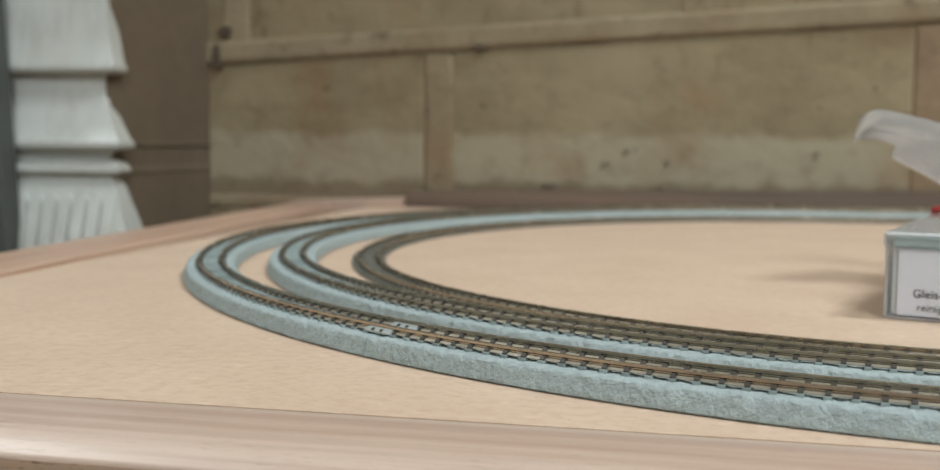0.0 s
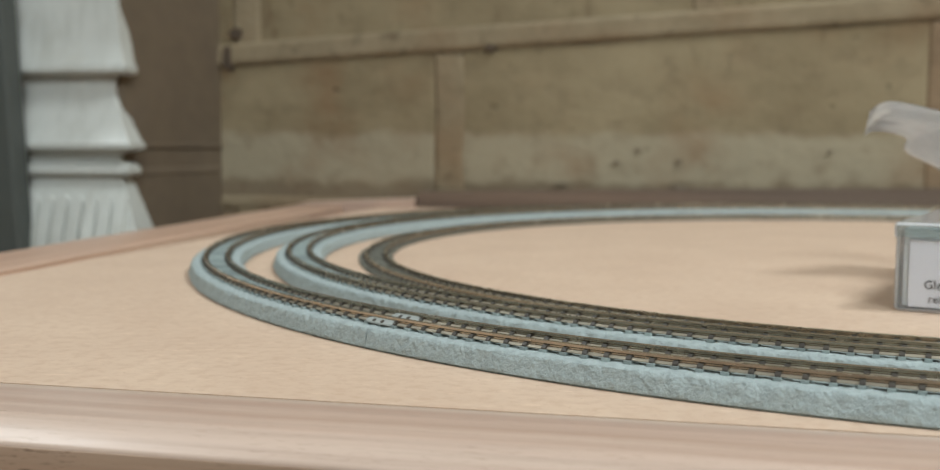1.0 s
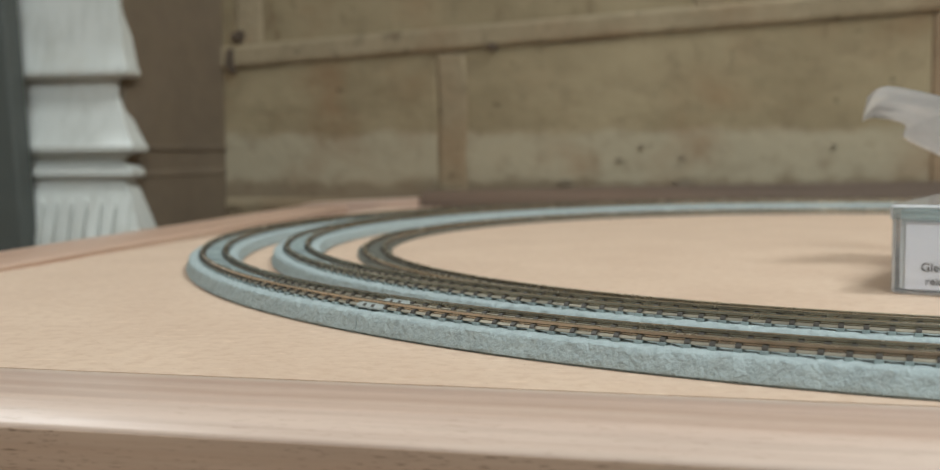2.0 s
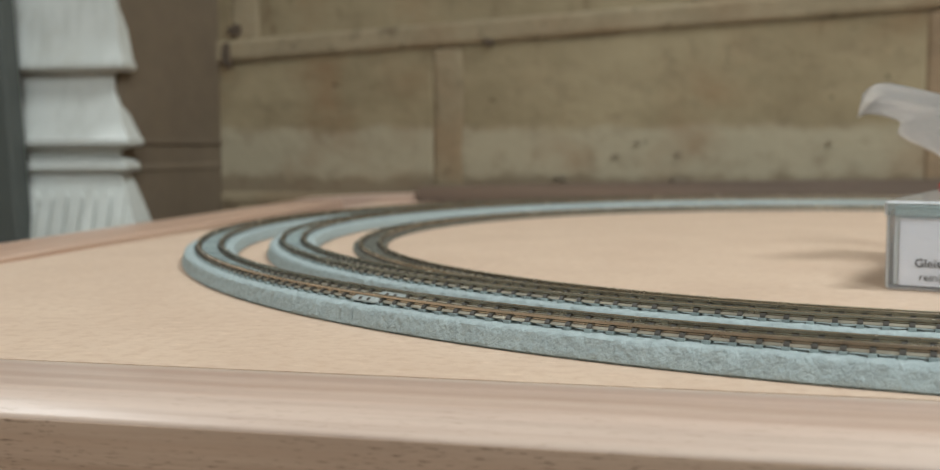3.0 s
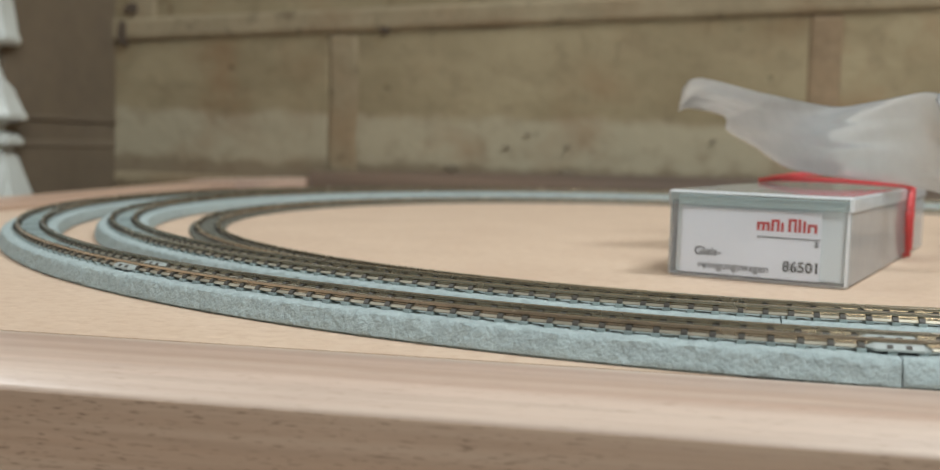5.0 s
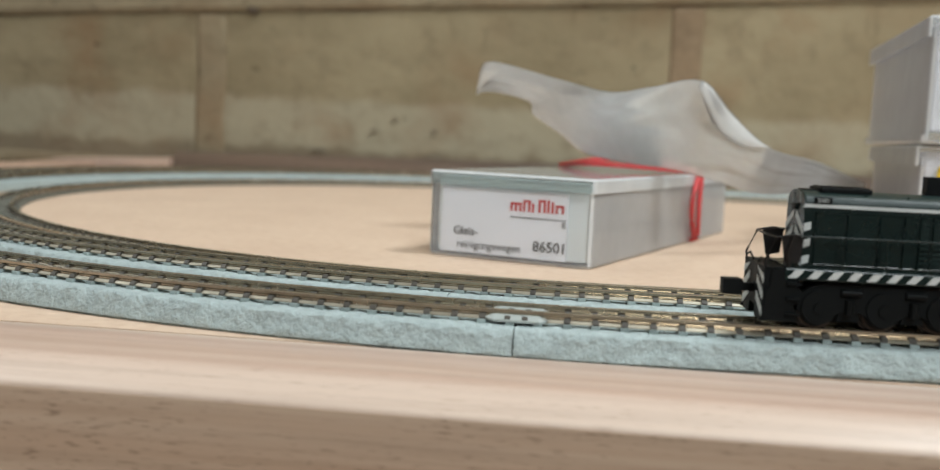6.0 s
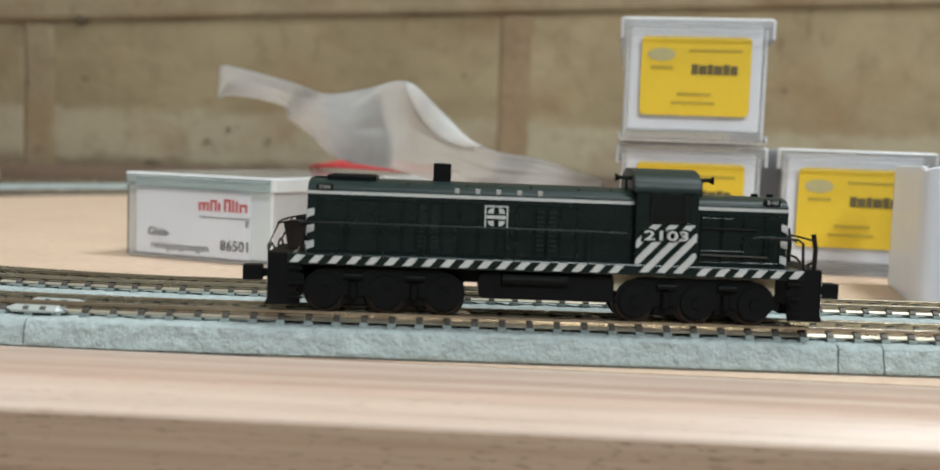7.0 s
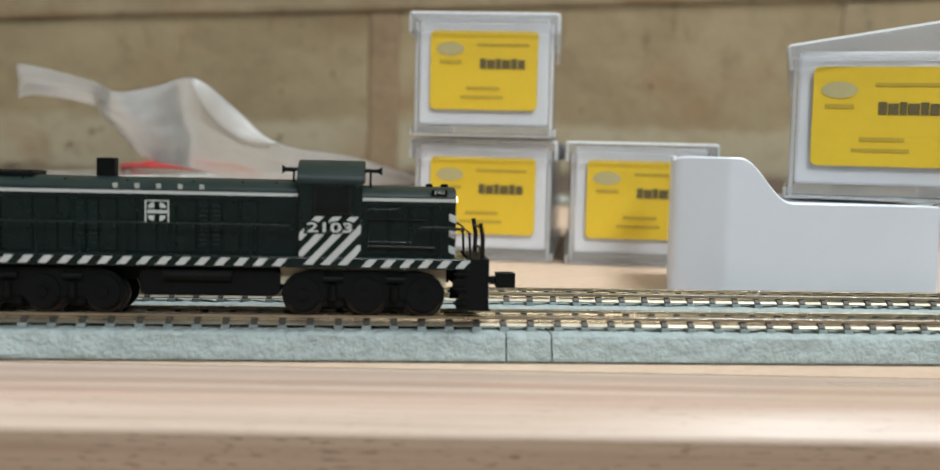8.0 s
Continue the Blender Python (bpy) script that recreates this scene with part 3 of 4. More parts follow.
# ---- labelled boxes ----
def shell(x0, x1, y0, y1, closed_z, open_z, th):
    """An open box of one wall thickness, closed at closed_z and open at open_z, with rounded corners."""
    bm = bmesh.new()
    up = 1 if open_z > closed_z else -1

    def ring(inset, z, r):
        return [bm.verts.new((x0 + inset + x, y0 + inset + y, z)) for x, y in rounded(x1 - x0 - 2 * inset, y1 - y0 - 2 * inset, r, 3)]

    rings = [ring(0.0006, closed_z, 0.0012), ring(0.0, closed_z + up * 0.0006, 0.0016), ring(0.0, open_z, 0.0016), ring(th, open_z, 0.0009), ring(th, closed_z + up * th, 0.0009)]
    n = len(rings[0])
    for a, b in zip(rings, rings[1:]):
        for i in range(n):
            bm.faces.new((a[i], a[(i + 1) % n], b[(i + 1) % n], b[i]))
    bm.faces.new(rings[0][::-1])
    bm.faces.new(rings[-1])
    return bm


def cloudy_sides(ob, mat, corner=None):
    """Long walls look milky; the end panes stay clear; rounded corners may have a look of their own."""
    ob.data.materials.append(mat)
    ob.data.materials.append(corner or mat)
    for p in ob.data.polygons:
        p.material_index = 0 if abs(p.normal.y) > 0.9 else 1 if abs(p.normal.x) > 0.9 else 2
    return ob


def print_bar(parent, x0, x1, z0, z1, mat, y=-0.0003):
    return part("print", block(x0, x1, y, y + 0.0002, z0, z1), mat, parent)


def model_box(m, label, lid_tilt=0.0):
    """A clear box with flanged lid round a white card insert with a yellow end label; front face at y 0, centred in x."""
    b = empty("model_box", m, label, "box", "clear boxes with yellow labels")
    W, H, D = 0.0365, 0.0325, 0.098
    cloudy_sides(part("body", shell(-W / 2, W / 2, 0, D, 0.0002, H - 0.003, 0.0005), M_CLEAR, b, "clear plastic shell"), M_FROST, M_PALE)
    cloudy_sides(part("base_rim", shell(-W / 2 - 0.0010, W / 2 + 0.0010, -0.0010, D + 0.0010, 0.0001, 0.0024, 0.0009), M_CLEAR, b, "clear plastic foot rim"), M_FROST, M_PALE)
    e = 0.0016
    lid = part("lid", shell(-W / 2 - e, W / 2 + e, -e, D + e, H - 0.0002, H - 0.0055, 0.0005), M_CLEAR, b, "flanged clear plastic lid")
    cloudy_sides(lid, M_FROST, M_PALE)
    if lid_tilt:
        lid.matrix_local = Matrix.Translation((-W / 2, 0, H)) @ pose(0, 0, 0, 0, -lid_tilt, 0) @ Matrix.Translation((W / 2, 0, -H))
    part("card_insert", block(-W / 2 + 0.0013, W / 2 - 0.0013, 0.0013, 0.012, 0.0032, H - 0.0016, 0.0006), M_CARD, b, "white card insert")
    lw, lh, lz = 0.0280, 0.0205, 0.0071
    label_part = part("label", extrude([(x - lw / 2, z + lz) for x, z in rounded(lw, lh, 0.0014)], -0.00012, 0.00002), M_YELLOW, b, "yellow paper end label")
    y = -0.0003
    oval = [(-0.0088 + 0.0036 * math.cos(a), lz + lh - 0.0048 + 0.0017 * math.sin(a)) for a in (2 * math.pi * k / 20 for k in range(20))]
    part("print", extrude(oval, y, y + 0.0001), M_GREY_INK, label_part)
    print_bar(label_part, -0.0115, -0.0058, lz + lh - 0.0086, lz + lh - 0.0077, M_BROWN_INK, y)
    print_bar(label_part, -0.0018, 0.0116, lz + lh - 0.0040, lz + lh - 0.0033, M_BROWN_INK, y)
    x = -0.0010
    for k, w in enumerate((0.0016, 0.002, 0.0013, 0.0022, 0.0015, 0.0018)):
        print_bar(label_part, x, x + w, lz + lh - 0.0098, lz + lh - 0.0072 - 0.0003 * (k % 2), M_LABEL_INK, y)
        x += w + 0.00025
    print_bar(label_part, -0.0045, 0.0042, lz + 0.0052, lz + 0.0060, M_BROWN_INK, y)
    print_bar(label_part, -0.0060, 0.0052, lz + 0.0030, lz + 0.0037, M_BROWN_INK, y)
    return b


model_box(pose(0.2577, 0.1305, 0.0, 0, 0, -11), "clear plastic box with yellow label, under another box")
model_box(pose(0.2570, 0.1275, 0.0327, 0, 0, -9.5), "clear plastic box with yellow label, on another box")
model_box(pose(0.2980, 0.1205, 0.0, 0, 0, -10), "clear plastic box with yellow label behind the white tray")
model_box(pose(0.3335, 0.0615, 0.0206, 0, 0, -21.5), "clear plastic box with yellow label resting on the white tray", 9)


def card_tray():
    t = empty("packing_tray", pose(0.2901, 0.0563, 0.0, 0, 0, -2), "white moulded plastic packing tray standing open", "tray")
    HI, LO = 0.0290, 0.0202

    def top(x):
        return HI if x < 0.0116 else LO if x > 0.0227 else HI - (HI - LO) * (0.5 - 0.5 * math.cos(math.pi * (x - 0.0116) / 0.0111))

    plan = [(0.009 - 0.0009 * k, 0.047 - 0.0039 * k, HI) for k in range(10)]
    plan += [(0.0, 0.0075, HI - 0.0008), (0.0006, 0.0056, HI - 0.0002), (0.0017, 0.0046, HI), (0.0087, 0.0006, HI), (0.0093, 0.0002, HI), (0.0100, 0.0, HI)]
    plan += [(x, 0.0, top(x)) for x in (0.0106 + 0.0007 * k for k in range(20))]
    plan += [(x, 0.0, LO) for x in (0.0278 + 0.0037 * k for k in range(7))]
    plan += [(0.0533, 0.0008, LO - 0.0002), (0.0542, 0.003, LO - 0.0002)] + [(0.0560 + 0.0028 * k, 0.0075 + 0.0047 * k, LO - 0.0002) for k in range(6)]
    bm = bmesh.new()
    th = 0.0011
    rings = []
    for i, (x, y, z) in enumerate(plan):
        a, b = plan[max(0, i - 1)], plan[min(len(plan) - 1, i + 1)]
        d = Vector((b[0] - a[0], b[1] - a[1], 0)).normalized()
        nrm = Vector((-d.y, d.x, 0)) * th
        rings.append([bm.verts.new((x, y, 0.0002)), bm.verts.new((x, y, z - 0.0004)), bm.verts.new((x + nrm.x * 0.3, y + nrm.y * 0.3, z)),
                      bm.verts.new((x + nrm.x * 0.8, y + nrm.y * 0.8, z)), bm.verts.new((x + nrm.x, y + nrm.y, z - 0.0004)), bm.verts.new((x + nrm.x, y + nrm.y, 0.0002))])
    for a, b in zip(rings, rings[1:]):
        for k in range(6):
            bm.faces.new((a[k], b[k], b[(k + 1) % 6], a[(k + 1) % 6]))
    bm.faces.new(rings[0])
    bm.faces.new(rings[-1])
    part("tray_wall", bm, M_TRAY, t, smooth=True)
    part("tray_shelf", block(0.0243, 0.052, 0.0014, 0.056, LO - 0.0012, LO - 0.0002, 0.0003), M_TRAY, t)
    part("tray_floor", block(0.0107, 0.053, 0.0014, 0.043, 0.0004, 0.0014, 0.0003), M_TRAY, t)
    return t


card_tray()


def wagon_box():
    """Flat clear box with a printed white end label and red rubber bands; front left corner at the origin, x along the front."""
    b = empty("wagon_box", pose(0.1161, 0.1104, 0.0, 0, 0, -22.8), "flat clear plastic box with printed white end card", "box")
    W, D, H = 0.0408, 0.138, 0.0208
    X0 = -0.0013
    cloudy_sides(part("body", shell(X0, W, 0, D, 0.0001, H - 0.0024, 0.0005), M_CASE, b, "clear plastic shell"), M_MILKY, M_PALE)
    lid = part("lid", shell(X0 - 0.0004, W + 0.0004, -0.0004, D + 0.0004, H, H - 0.0034, 0.0005), M_EDGE, b, "cloudy plastic lid with clear rim")
    cloudy_sides(lid, M_PALE)
    lid.data.materials[2] = M_LID
    for p in lid.data.polygons:
        if abs(p.normal.y) <= 0.9:
            p.material_index = 2 if p.normal.z > 0.9 else 1
    part("lining", block(0.0004, W - 0.0014, 0.0018, 0.006, 0.0012, H - 0.0012, 0.0004), M_FOIL, b, "grey-green foam lining")
    card = part("end_card", block(0.0018, 0.0343, 0.0009, 0.0014, 0.0012, 0.0168), M_CARD, b, "white printed end card")
    y = 0.00072
    red = M_RED
    x = 0.0199
    for w, h, strokes in ((0.0029, 0.0020, 3), (0.0019, 0.0027, 2), (0.0013, 0.0020, 1), (0.0019, 0.0030, 2), (0.0007, 0.0030, 1), (0.0007, 0.0027, 1), (0.0021, 0.0020, 2)):
        bm = block(x, x + w, y, y + 0.0001, 0.0122 + h - 0.0006, 0.0122 + h) if strokes > 1 else bmesh.new()
        for k in range(strokes):
            px = x + (w - 0.0006) * (k / (strokes - 1) if strokes > 1 else 0)
            block(px, px + 0.0006, y, y + 0.0001, 0.0122, 0.0122 + h - (0.0006 if strokes > 1 else 0), bm=bm)
        part("print", bm, red, card)
        x += w + 0.00034
    part("print", block(0.0199, 0.0342, y, y + 0.0001, 0.0106, 0.0108), M_INK, card)
    up = pose(0, 0, 0, 90, 0, 0)
    writing("Gleis-", 0.0028, 0.00004, Matrix.Translation((0.0085, y, 0.0064)) @ up, M_INK, card, bold=0.00002)
    writing("reinigungswagen", 0.00255, 0.00004, Matrix.Translation((0.0146, y, 0.0032)) @ up, M_INK, card)
    writing("z", 0.0024, 0.00004, Matrix.Translation((0.0335, y, 0.0098)) @ up, M_INK, card, bold=0.00004)
    writing("86501", 0.0034, 0.00004, Matrix.Translation((0.0303, y, 0.0041)) @ up, M_INK, card, bold=0.00005)
    return b, W, D, H


wbox, WB, DB, HB = wagon_box()


def rubber_band(off, y0, skew, lift):
    pts = []
    e = 0.0012
    corner = [(-0.0015 - e, 0.0012), (-0.0015 - e, HB), (WB + e, HB), (WB + e, 0.0012)]
    n = 18
    for i in range(3):
        (x0, z0), (x1, z1) = corner[i], corner[i + 1]
        for k in range(n):
            f = k / n
            wob = math.sin(math.pi * f)
            z = z0 + (z1 - z0) * f + (e * 0.6 + lift * wob if i == 1 else 0)
            pts.append((x0 + (x1 - x0) * f, y0 + off + skew * (wob if i == 1 else 0.25 * wob), z))
    pts.append((WB + e, y0 + off, 0.0012))
    pts += [(WB + e - 0.0014, y0 + off, 0.0008)]
    ob = part("rubber_band", tube(pts, 0.00075, sides=8), M_RUBBER, smooth=True)
    ob.matrix_world = wbox.matrix_world
    return tagged(ob, "red rubber band round the flat clear box", "rubber band", "red rubber bands")


wbox_m = pose(0.1161, 0.1104, 0.0, 0, 0, -22.8)
for o, s, l in ((-0.0022, -0.022, 0.0012), (0.002, -0.004, 0.0028)):
    rubber_band(o, 0.094, s, l).matrix_world = wbox_m


def plastic_bag():
    """A crumpled clear bag: a sheet between an upper and a lower edge, bellied and creased."""
    up = [(0.1225, 0.1800, 0.0488), (0.1268, 0.1705, 0.0515), (0.1455, 0.170, 0.0472), (0.1588, 0.146, 0.0430), (0.1700, 0.143, 0.0445), (0.1822, 0.134, 0.0462), (0.1920, 0.142, 0.0385), (0.2027, 0.144, 0.0300), (0.2225, 0.168, 0.0264), (0.2440, 0.190, 0.0200)]
    lo = [(0.1216, 0.1822, 0.0418), (0.1264, 0.1867, 0.0430), (0.1380, 0.2018, 0.0410), (0.1398, 0.2092, 0.0370), (0.1480, 0.2010, 0.0315), (0.1561, 0.1893, 0.0258), (0.1680, 0.1650, 0.0236), (0.1780, 0.1460, 0.0226), (0.1900, 0.1420, 0.0200), (0.2020, 0.1500, 0.0172), (0.2190, 0.1660, 0.0172), (0.2415, 0.1860, 0.0185)]

    def along(pts, f):
        f *= len(pts) - 1
        i = min(int(f), len(pts) - 2)
        t = f - i
        a, b, c, d = (Vector(pts[max(0, min(len(pts) - 1, j))]) for j in (i - 1, i, i + 1, i + 2))
        return 0.5 * (2 * b + (c - a) * t + (2 * a - 5 * b + 4 * c - d) * t * t + (3 * b - a - 3 * c + d) * t ** 3)

    bm = bmesh.new()
    nu, nv = 110, 34
    grid = []
    for i in range(nu + 1):
        u = i / nu
        a, b = along(up, u), along(lo, u)
        row = []
        for j in range(nv + 1):
            v = j / nv
            p = a.lerp(b, v)
            belly = math.sin(math.pi * v)
            p.y += -0.004 * belly * math.sin(math.pi * min(1, u * 1.15))
            q = Vector((u * 5 + 1.6 * v, v * 2.4 - u * 2.0, 0.4))
            crease = abs(noise.noise(q)) * 0.9 + abs(noise.noise(q * 2.3 + Vector((3, 1, 0)))) * 0.4 + abs(noise.noise(q * 5.1 + Vector((7, 2, 4)))) * 0.16
            p.y += 0.0010 * (crease - 0.4)
            p.z += 0.0008 * noise.noise(q * 1.7 + Vector((9, 4, 2))) * (0.4 + belly)
            row.append(bm.verts.new(p))
        grid.append(row)
    for a, b in zip(grid, grid[1:]):
        for j in range(nv):
            bm.faces.new((a[j], b[j], b[j + 1], a[j + 1]))
    bag = empty("plastic_bag", pose(0.17, 0.16, 0.0212), "crumpled translucent plastic bag lying on a flat box", "plastic bag")
    back = Matrix.Translation((-0.17, -0.16, -0.0212))
    sheet = part("sheet", bm, M_FILM, bag, smooth=True)
    sheet.matrix_local = back
    solid = sheet.modifiers.new("film", "SOLIDIFY")
    solid.thickness = 0.00012
    # a doubled fold that drops from the peak
    bm = bmesh.new()
    rows = []
    for i in range(15):
        f = i / 14
        a = along(up, (5 + 2.05 * f) / 9)
        w = math.sin(math.pi * min(1, 0.08 + f * 0.92)) ** 0.8
        drop = Vector((-0.0035, -0.0030, -0.0055)) * w
        rows.append([bm.verts.new(a + Vector((0, -0.0012, 0.0002)) + drop * k / 4 + Vector((0, -0.0007 * math.sin(math.pi * k / 4), 0))) for k in range(5)])
    for a, b in zip(rows, rows[1:]):
        for k in range(4):
            bm.faces.new((a[k], b[k], b[k + 1], a[k + 1]))
    fold = part("fold", bm, M_FILM, bag, "doubled whiter fold of film", smooth=True)
    fold.matrix_local = back
    solid = fold.modifiers.new("film", "SOLIDIFY")
    solid.thickness = 0.00012
    return bag


plastic_bag()


# ---- locomotive, all sizes in millimetres ----
def mm(v):
    return v * 0.001


def bl(x0, x1, y0, y1, z0, z1, bevel=0.0, bm=None, seg=2):
    return block(mm(x0), mm(x1), mm(y0), mm(y1), mm(z0), mm(z1), mm(bevel), seg, bm)


def ex(outline, a, b, axis="y", bm=None):
    return extrude([(mm(p), mm(q)) for p, q in outline], mm(a), mm(b), axis, bm)


def wire(points, r, bm=None):
    return tube([tuple(mm(c) for c in p) for p in points], mm(r), bm)


def arc_roof(half, z0, zs, zt, n=10, power=2.4):
    """Cross-section of a hood or cab: upright sides from z0 to zs, crowned to zt."""
    out = [(half, z0), (half, zs)]
    for k in range(1, n):
        y = half * math.cos(math.pi / 2 * k / n)
        out.append((y, zs + (zt - zs) * (1 - (y / half) ** power) ** (1 / power)))
    out.append((0, zt))
    return out + [(-y, z) for y, z in out[-2::-1]]


def slanted(x, w, z0, z1, lean):
    return [(x, z0), (x + w, z0), (x + w + lean, z1), (x + lean, z1)]


def locomotive(m):
    e = empty("locomotive", m, "dark green model diesel locomotive with white zebra stripes", "model train")
    part("frame", bl(-36.4, 34.2, -6.5, 6.5, 6.7, 8.2, 0.15), M_GREEN, e)
    # striped sill edges
    for s in (-1, 1):
        x = -36.0
        while x < 32.8:
            if 8.8 < x < 19.3:
                x = 19.35
            part("sill_stripe", ex(slanted(x, 1.2, 6.95, 8.0, 0.95), s * 6.5, s * 6.58), M_WHITE, e)
            x += 2.55
    hood = part("long_hood", ex(arc_roof(4.6, 8.2, 16.3, 18.35), -34.0, 10.9, "x"), M_GREEN, e, smooth=True)
    nose = part("short_hood", ex(arc_roof(4.6, 8.2, 15.9, 17.75), 19.3, 32.2, "x"), M_GREEN, e, smooth=True)
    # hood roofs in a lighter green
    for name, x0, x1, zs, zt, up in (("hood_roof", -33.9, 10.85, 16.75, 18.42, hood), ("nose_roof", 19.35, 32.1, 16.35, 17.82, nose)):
        part(name, ex(arc_roof(4.66, zs - 0.05, zs, zt), x0, x1, "x"), M_ROOF_GLINT, up, smooth=True)
    for s in (-1, 1):
        part("white_line", bl(-34.05, 10.85, s * 4.55, s * 4.72, 16.25, 16.7), M_WHITE, hood, "white line along the hood")
        part("white_line", bl(19.35, 32.25, s * 4.55, s * 4.72, 15.85, 16.3), M_WHITE, nose, "white line along the hood")
        # hood doors
        x = -32.6
        for k, w in enumerate((4.2, 4.2, 3.2, 2.0, 1.7, 1.7, 2.4, 2.6, 2.6, 2.6, 2.6, 1.7, 1.7, 2.4, 2.4)):
            d = part("hood_door", bl(x + 0.14, x + w - 0.14, s * 4.58, s * 4.74, 8.7, 15.6, 0.1, None, 1), M_GREEN, hood)
            # long hood louvres and latches: lighter green stands in for highlights
            if w < 2.0:
                for j in range(9):
                    z = 9.4 + j * 0.65
                    part("louvre", bl(x + 0.35, x + w - 0.35, s * 4.7, s * 4.84, z, z + 0.3), M_ROOF_GLINT, d)
            else:
                part("latch", bl(x + w - 0.6, x + w - 0.42, s * 4.72, s * 4.88, 11.6, 12.1), M_ROOF_GLINT, d)
            x += w
        x = 20.0
        for k, w in enumerate((3.0, 2.9, 2.9, 2.6)):
            d = part("hood_door", bl(x + 0.14, x + w - 0.14, s * 4.58, s * 4.74, 8.7, 15.2, 0.1, None, 1), M_GREEN, nose)
            for z in (14.2, 13.7, 13.2):
                part("louvre", bl(x + 0.4, x + w - 0.4, s * 4.7, s * 4.84, z, z + 0.22), M_GREEN, d)
            x += w
        part("grab_iron", wire([(20.2, s * 5.1, 13.4), (28.0, s * 5.1, 13.35)], 0.11), M_BLACK, nose)
        part("grab_iron", wire([(20.2, s * 5.2, 9.7), (29.4, s * 5.2, 9.6)], 0.14), M_STEEL, nose)
    # end stripes on both hoods
    for x, d, up in ((-34.0, -1, hood), (32.2, 1, nose)):
        zt = 15.7
        for s in (-1, 1):
            z = 8.4
            while z < zt - 1.4:
                out = [(s * 4.55, z), (s * 4.55, z + 1.05), (s * 0.5, z + 3.1), (s * 0.5, z + 2.05)]
                out = [(y, min(q, zt)) for y, q in out]
                part("chevron", ex(out, x, x + d * 0.09, "x"), M_WHITE, up)
                z += 2.1
        for s in (-1, 1):
            z = 8.6
            while z < zt - 1.2:
                part("corner_stripe", ex([(x - d * 0.05, z), (x - d * 1.0, z + 0.35), (x - d * 1.0, z + 1.35), (x - d * 0.05, z + 1.05)], s * 4.56, s * 4.7), M_WHITE, up)
                z += 2.2
        for s in (-1, 1):
            nb = part("number_board", bl(x - d * 3.4, x - d * 1.3, s * 4.3, s * 4.86, zt + 1.15, zt + 1.85, 0.08), M_BLACK, up, "small dark number board")
            writing("2103", mm(0.72), mm(0.03), Matrix.Translation((mm(x - d * 2.35), mm(s * 4.9), mm(zt + 1.5))) @ pose(0, 0, 0, 90, 0, 0 if s < 0 else 180) @ Matrix.Diagonal((1.1, 1, 1, 1)), M_WHITE, nb)
        for s in (-0.55, 0.55):
            part("headlight", rod((mm(x + d * 0.2), mm(s), mm(zt + 0.4)), (1, 0, 0), mm(0.42), mm(0.5), 14), M_LENS if d > 0 else M_GLASS, up, "small lit headlight lens" if d > 0 else "small unlit headlight lens")
    # cab
    cab = part("cab", ex(arc_roof(6.35, 8.2, 18.2, 21.05, 14, 2.2), 10.9, 19.3, "x"), M_GREEN, e, smooth=True)
    part("cab_roof", ex(arc_roof(6.5, 18.1, 18.4, 21.25, 14, 2.2), 10.6, 19.6, "x"), M_ROOF_GLINT, cab, smooth=True)
    for s in (-1, 1):
        fr = part("window_frame", bl(12.7, 18.2, s * 6.3, s * 6.48, 13.9, 18.0, 0.1), M_GREEN, cab)
        part("pane", bl(12.95, 17.75, s * 6.42, s * 6.50, 14.1, 17.75), M_GLASS, fr, "dark window pane")
        for px in (12.9, 17.55):
            part("window_post", bl(px, px + 0.2, s * 6.46, s * 6.6, 14.0, 17.8), M_STEEL, fr)
        part("window_ledge", bl(12.9, 17.8, s * 6.46, s * 6.62, 13.95, 14.15), M_STEEL, fr)
        # zebra panel below the window
        lo, hi = 7.2, 13.75

        def clip(x):
            """One slanted band cut to the panel from 10.95 to 19.25."""
            pts, w, lean = [], 1.2, 6.2
            for z in [lo + (hi - lo) * k / 12 for k in range(13)]:
                a = x + lean * (z - lo) / (hi - lo)
                pts.append((max(10.95, min(19.25, a)), max(10.95, min(19.25, a + w)), z))
            pts = [p for p in pts if p[1] - p[0] > 0.05]
            return [(p[0], p[2]) for p in pts] + [(p[1], p[2]) for p in pts[::-1]]

        for k in range(7):
            out = clip(4.6 + 2.32 * k)
            if len(out) > 5:
                part("zebra_stripe", ex(out, s * 6.35, s * 6.58), M_WHITE, cab)
        face = pose(0, 0, 0, 90, 0, 0 if s < 0 else 180)
        place = Matrix.Translation((mm(15.1), mm(s * 6.60), mm(12.2)))
        wide = Matrix.Diagonal((1.72, 1, 1, 1))
        writing("2103", mm(1.82), mm(0.03), place @ face @ wide, M_GREEN, cab, bold=0.00028)
        writing("2103", mm(1.82), mm(0.06), Matrix.Translation((mm(15.1), mm(s * 6.64), mm(12.2))) @ face @ wide, M_WHITE, cab, bold=0.00004)
    for x, d in ((10.9, -1), (19.3, 1)):
        for y in (-3.2, 3.2):
            fr = part("window_frame", bl(x - 0.1 if d < 0 else x - 0.1, x + 0.1, y - 1.5, y + 1.5, 18.45, 20.05, 0.08), M_STEEL, cab)
            part("pane", bl(x + d * 0.05 - 0.08, x + d * 0.05 + 0.08, y - 1.25, y + 1.25, 18.65, 19.85), M_GLASS, fr, "dark window pane")
        for y in (-5.5, 5.5):
            part("door_window", bl(x - 0.12, x + 0.12, y - 0.55, y + 0.55, 14.2, 17.4, 0.05), M_GLASS, cab)
    # roof fittings
    part("exhaust_stack", bl(-17.0, -14.5, -1.0, 1.0, 18.2, 20.9, 0.12), M_BLACK, e)
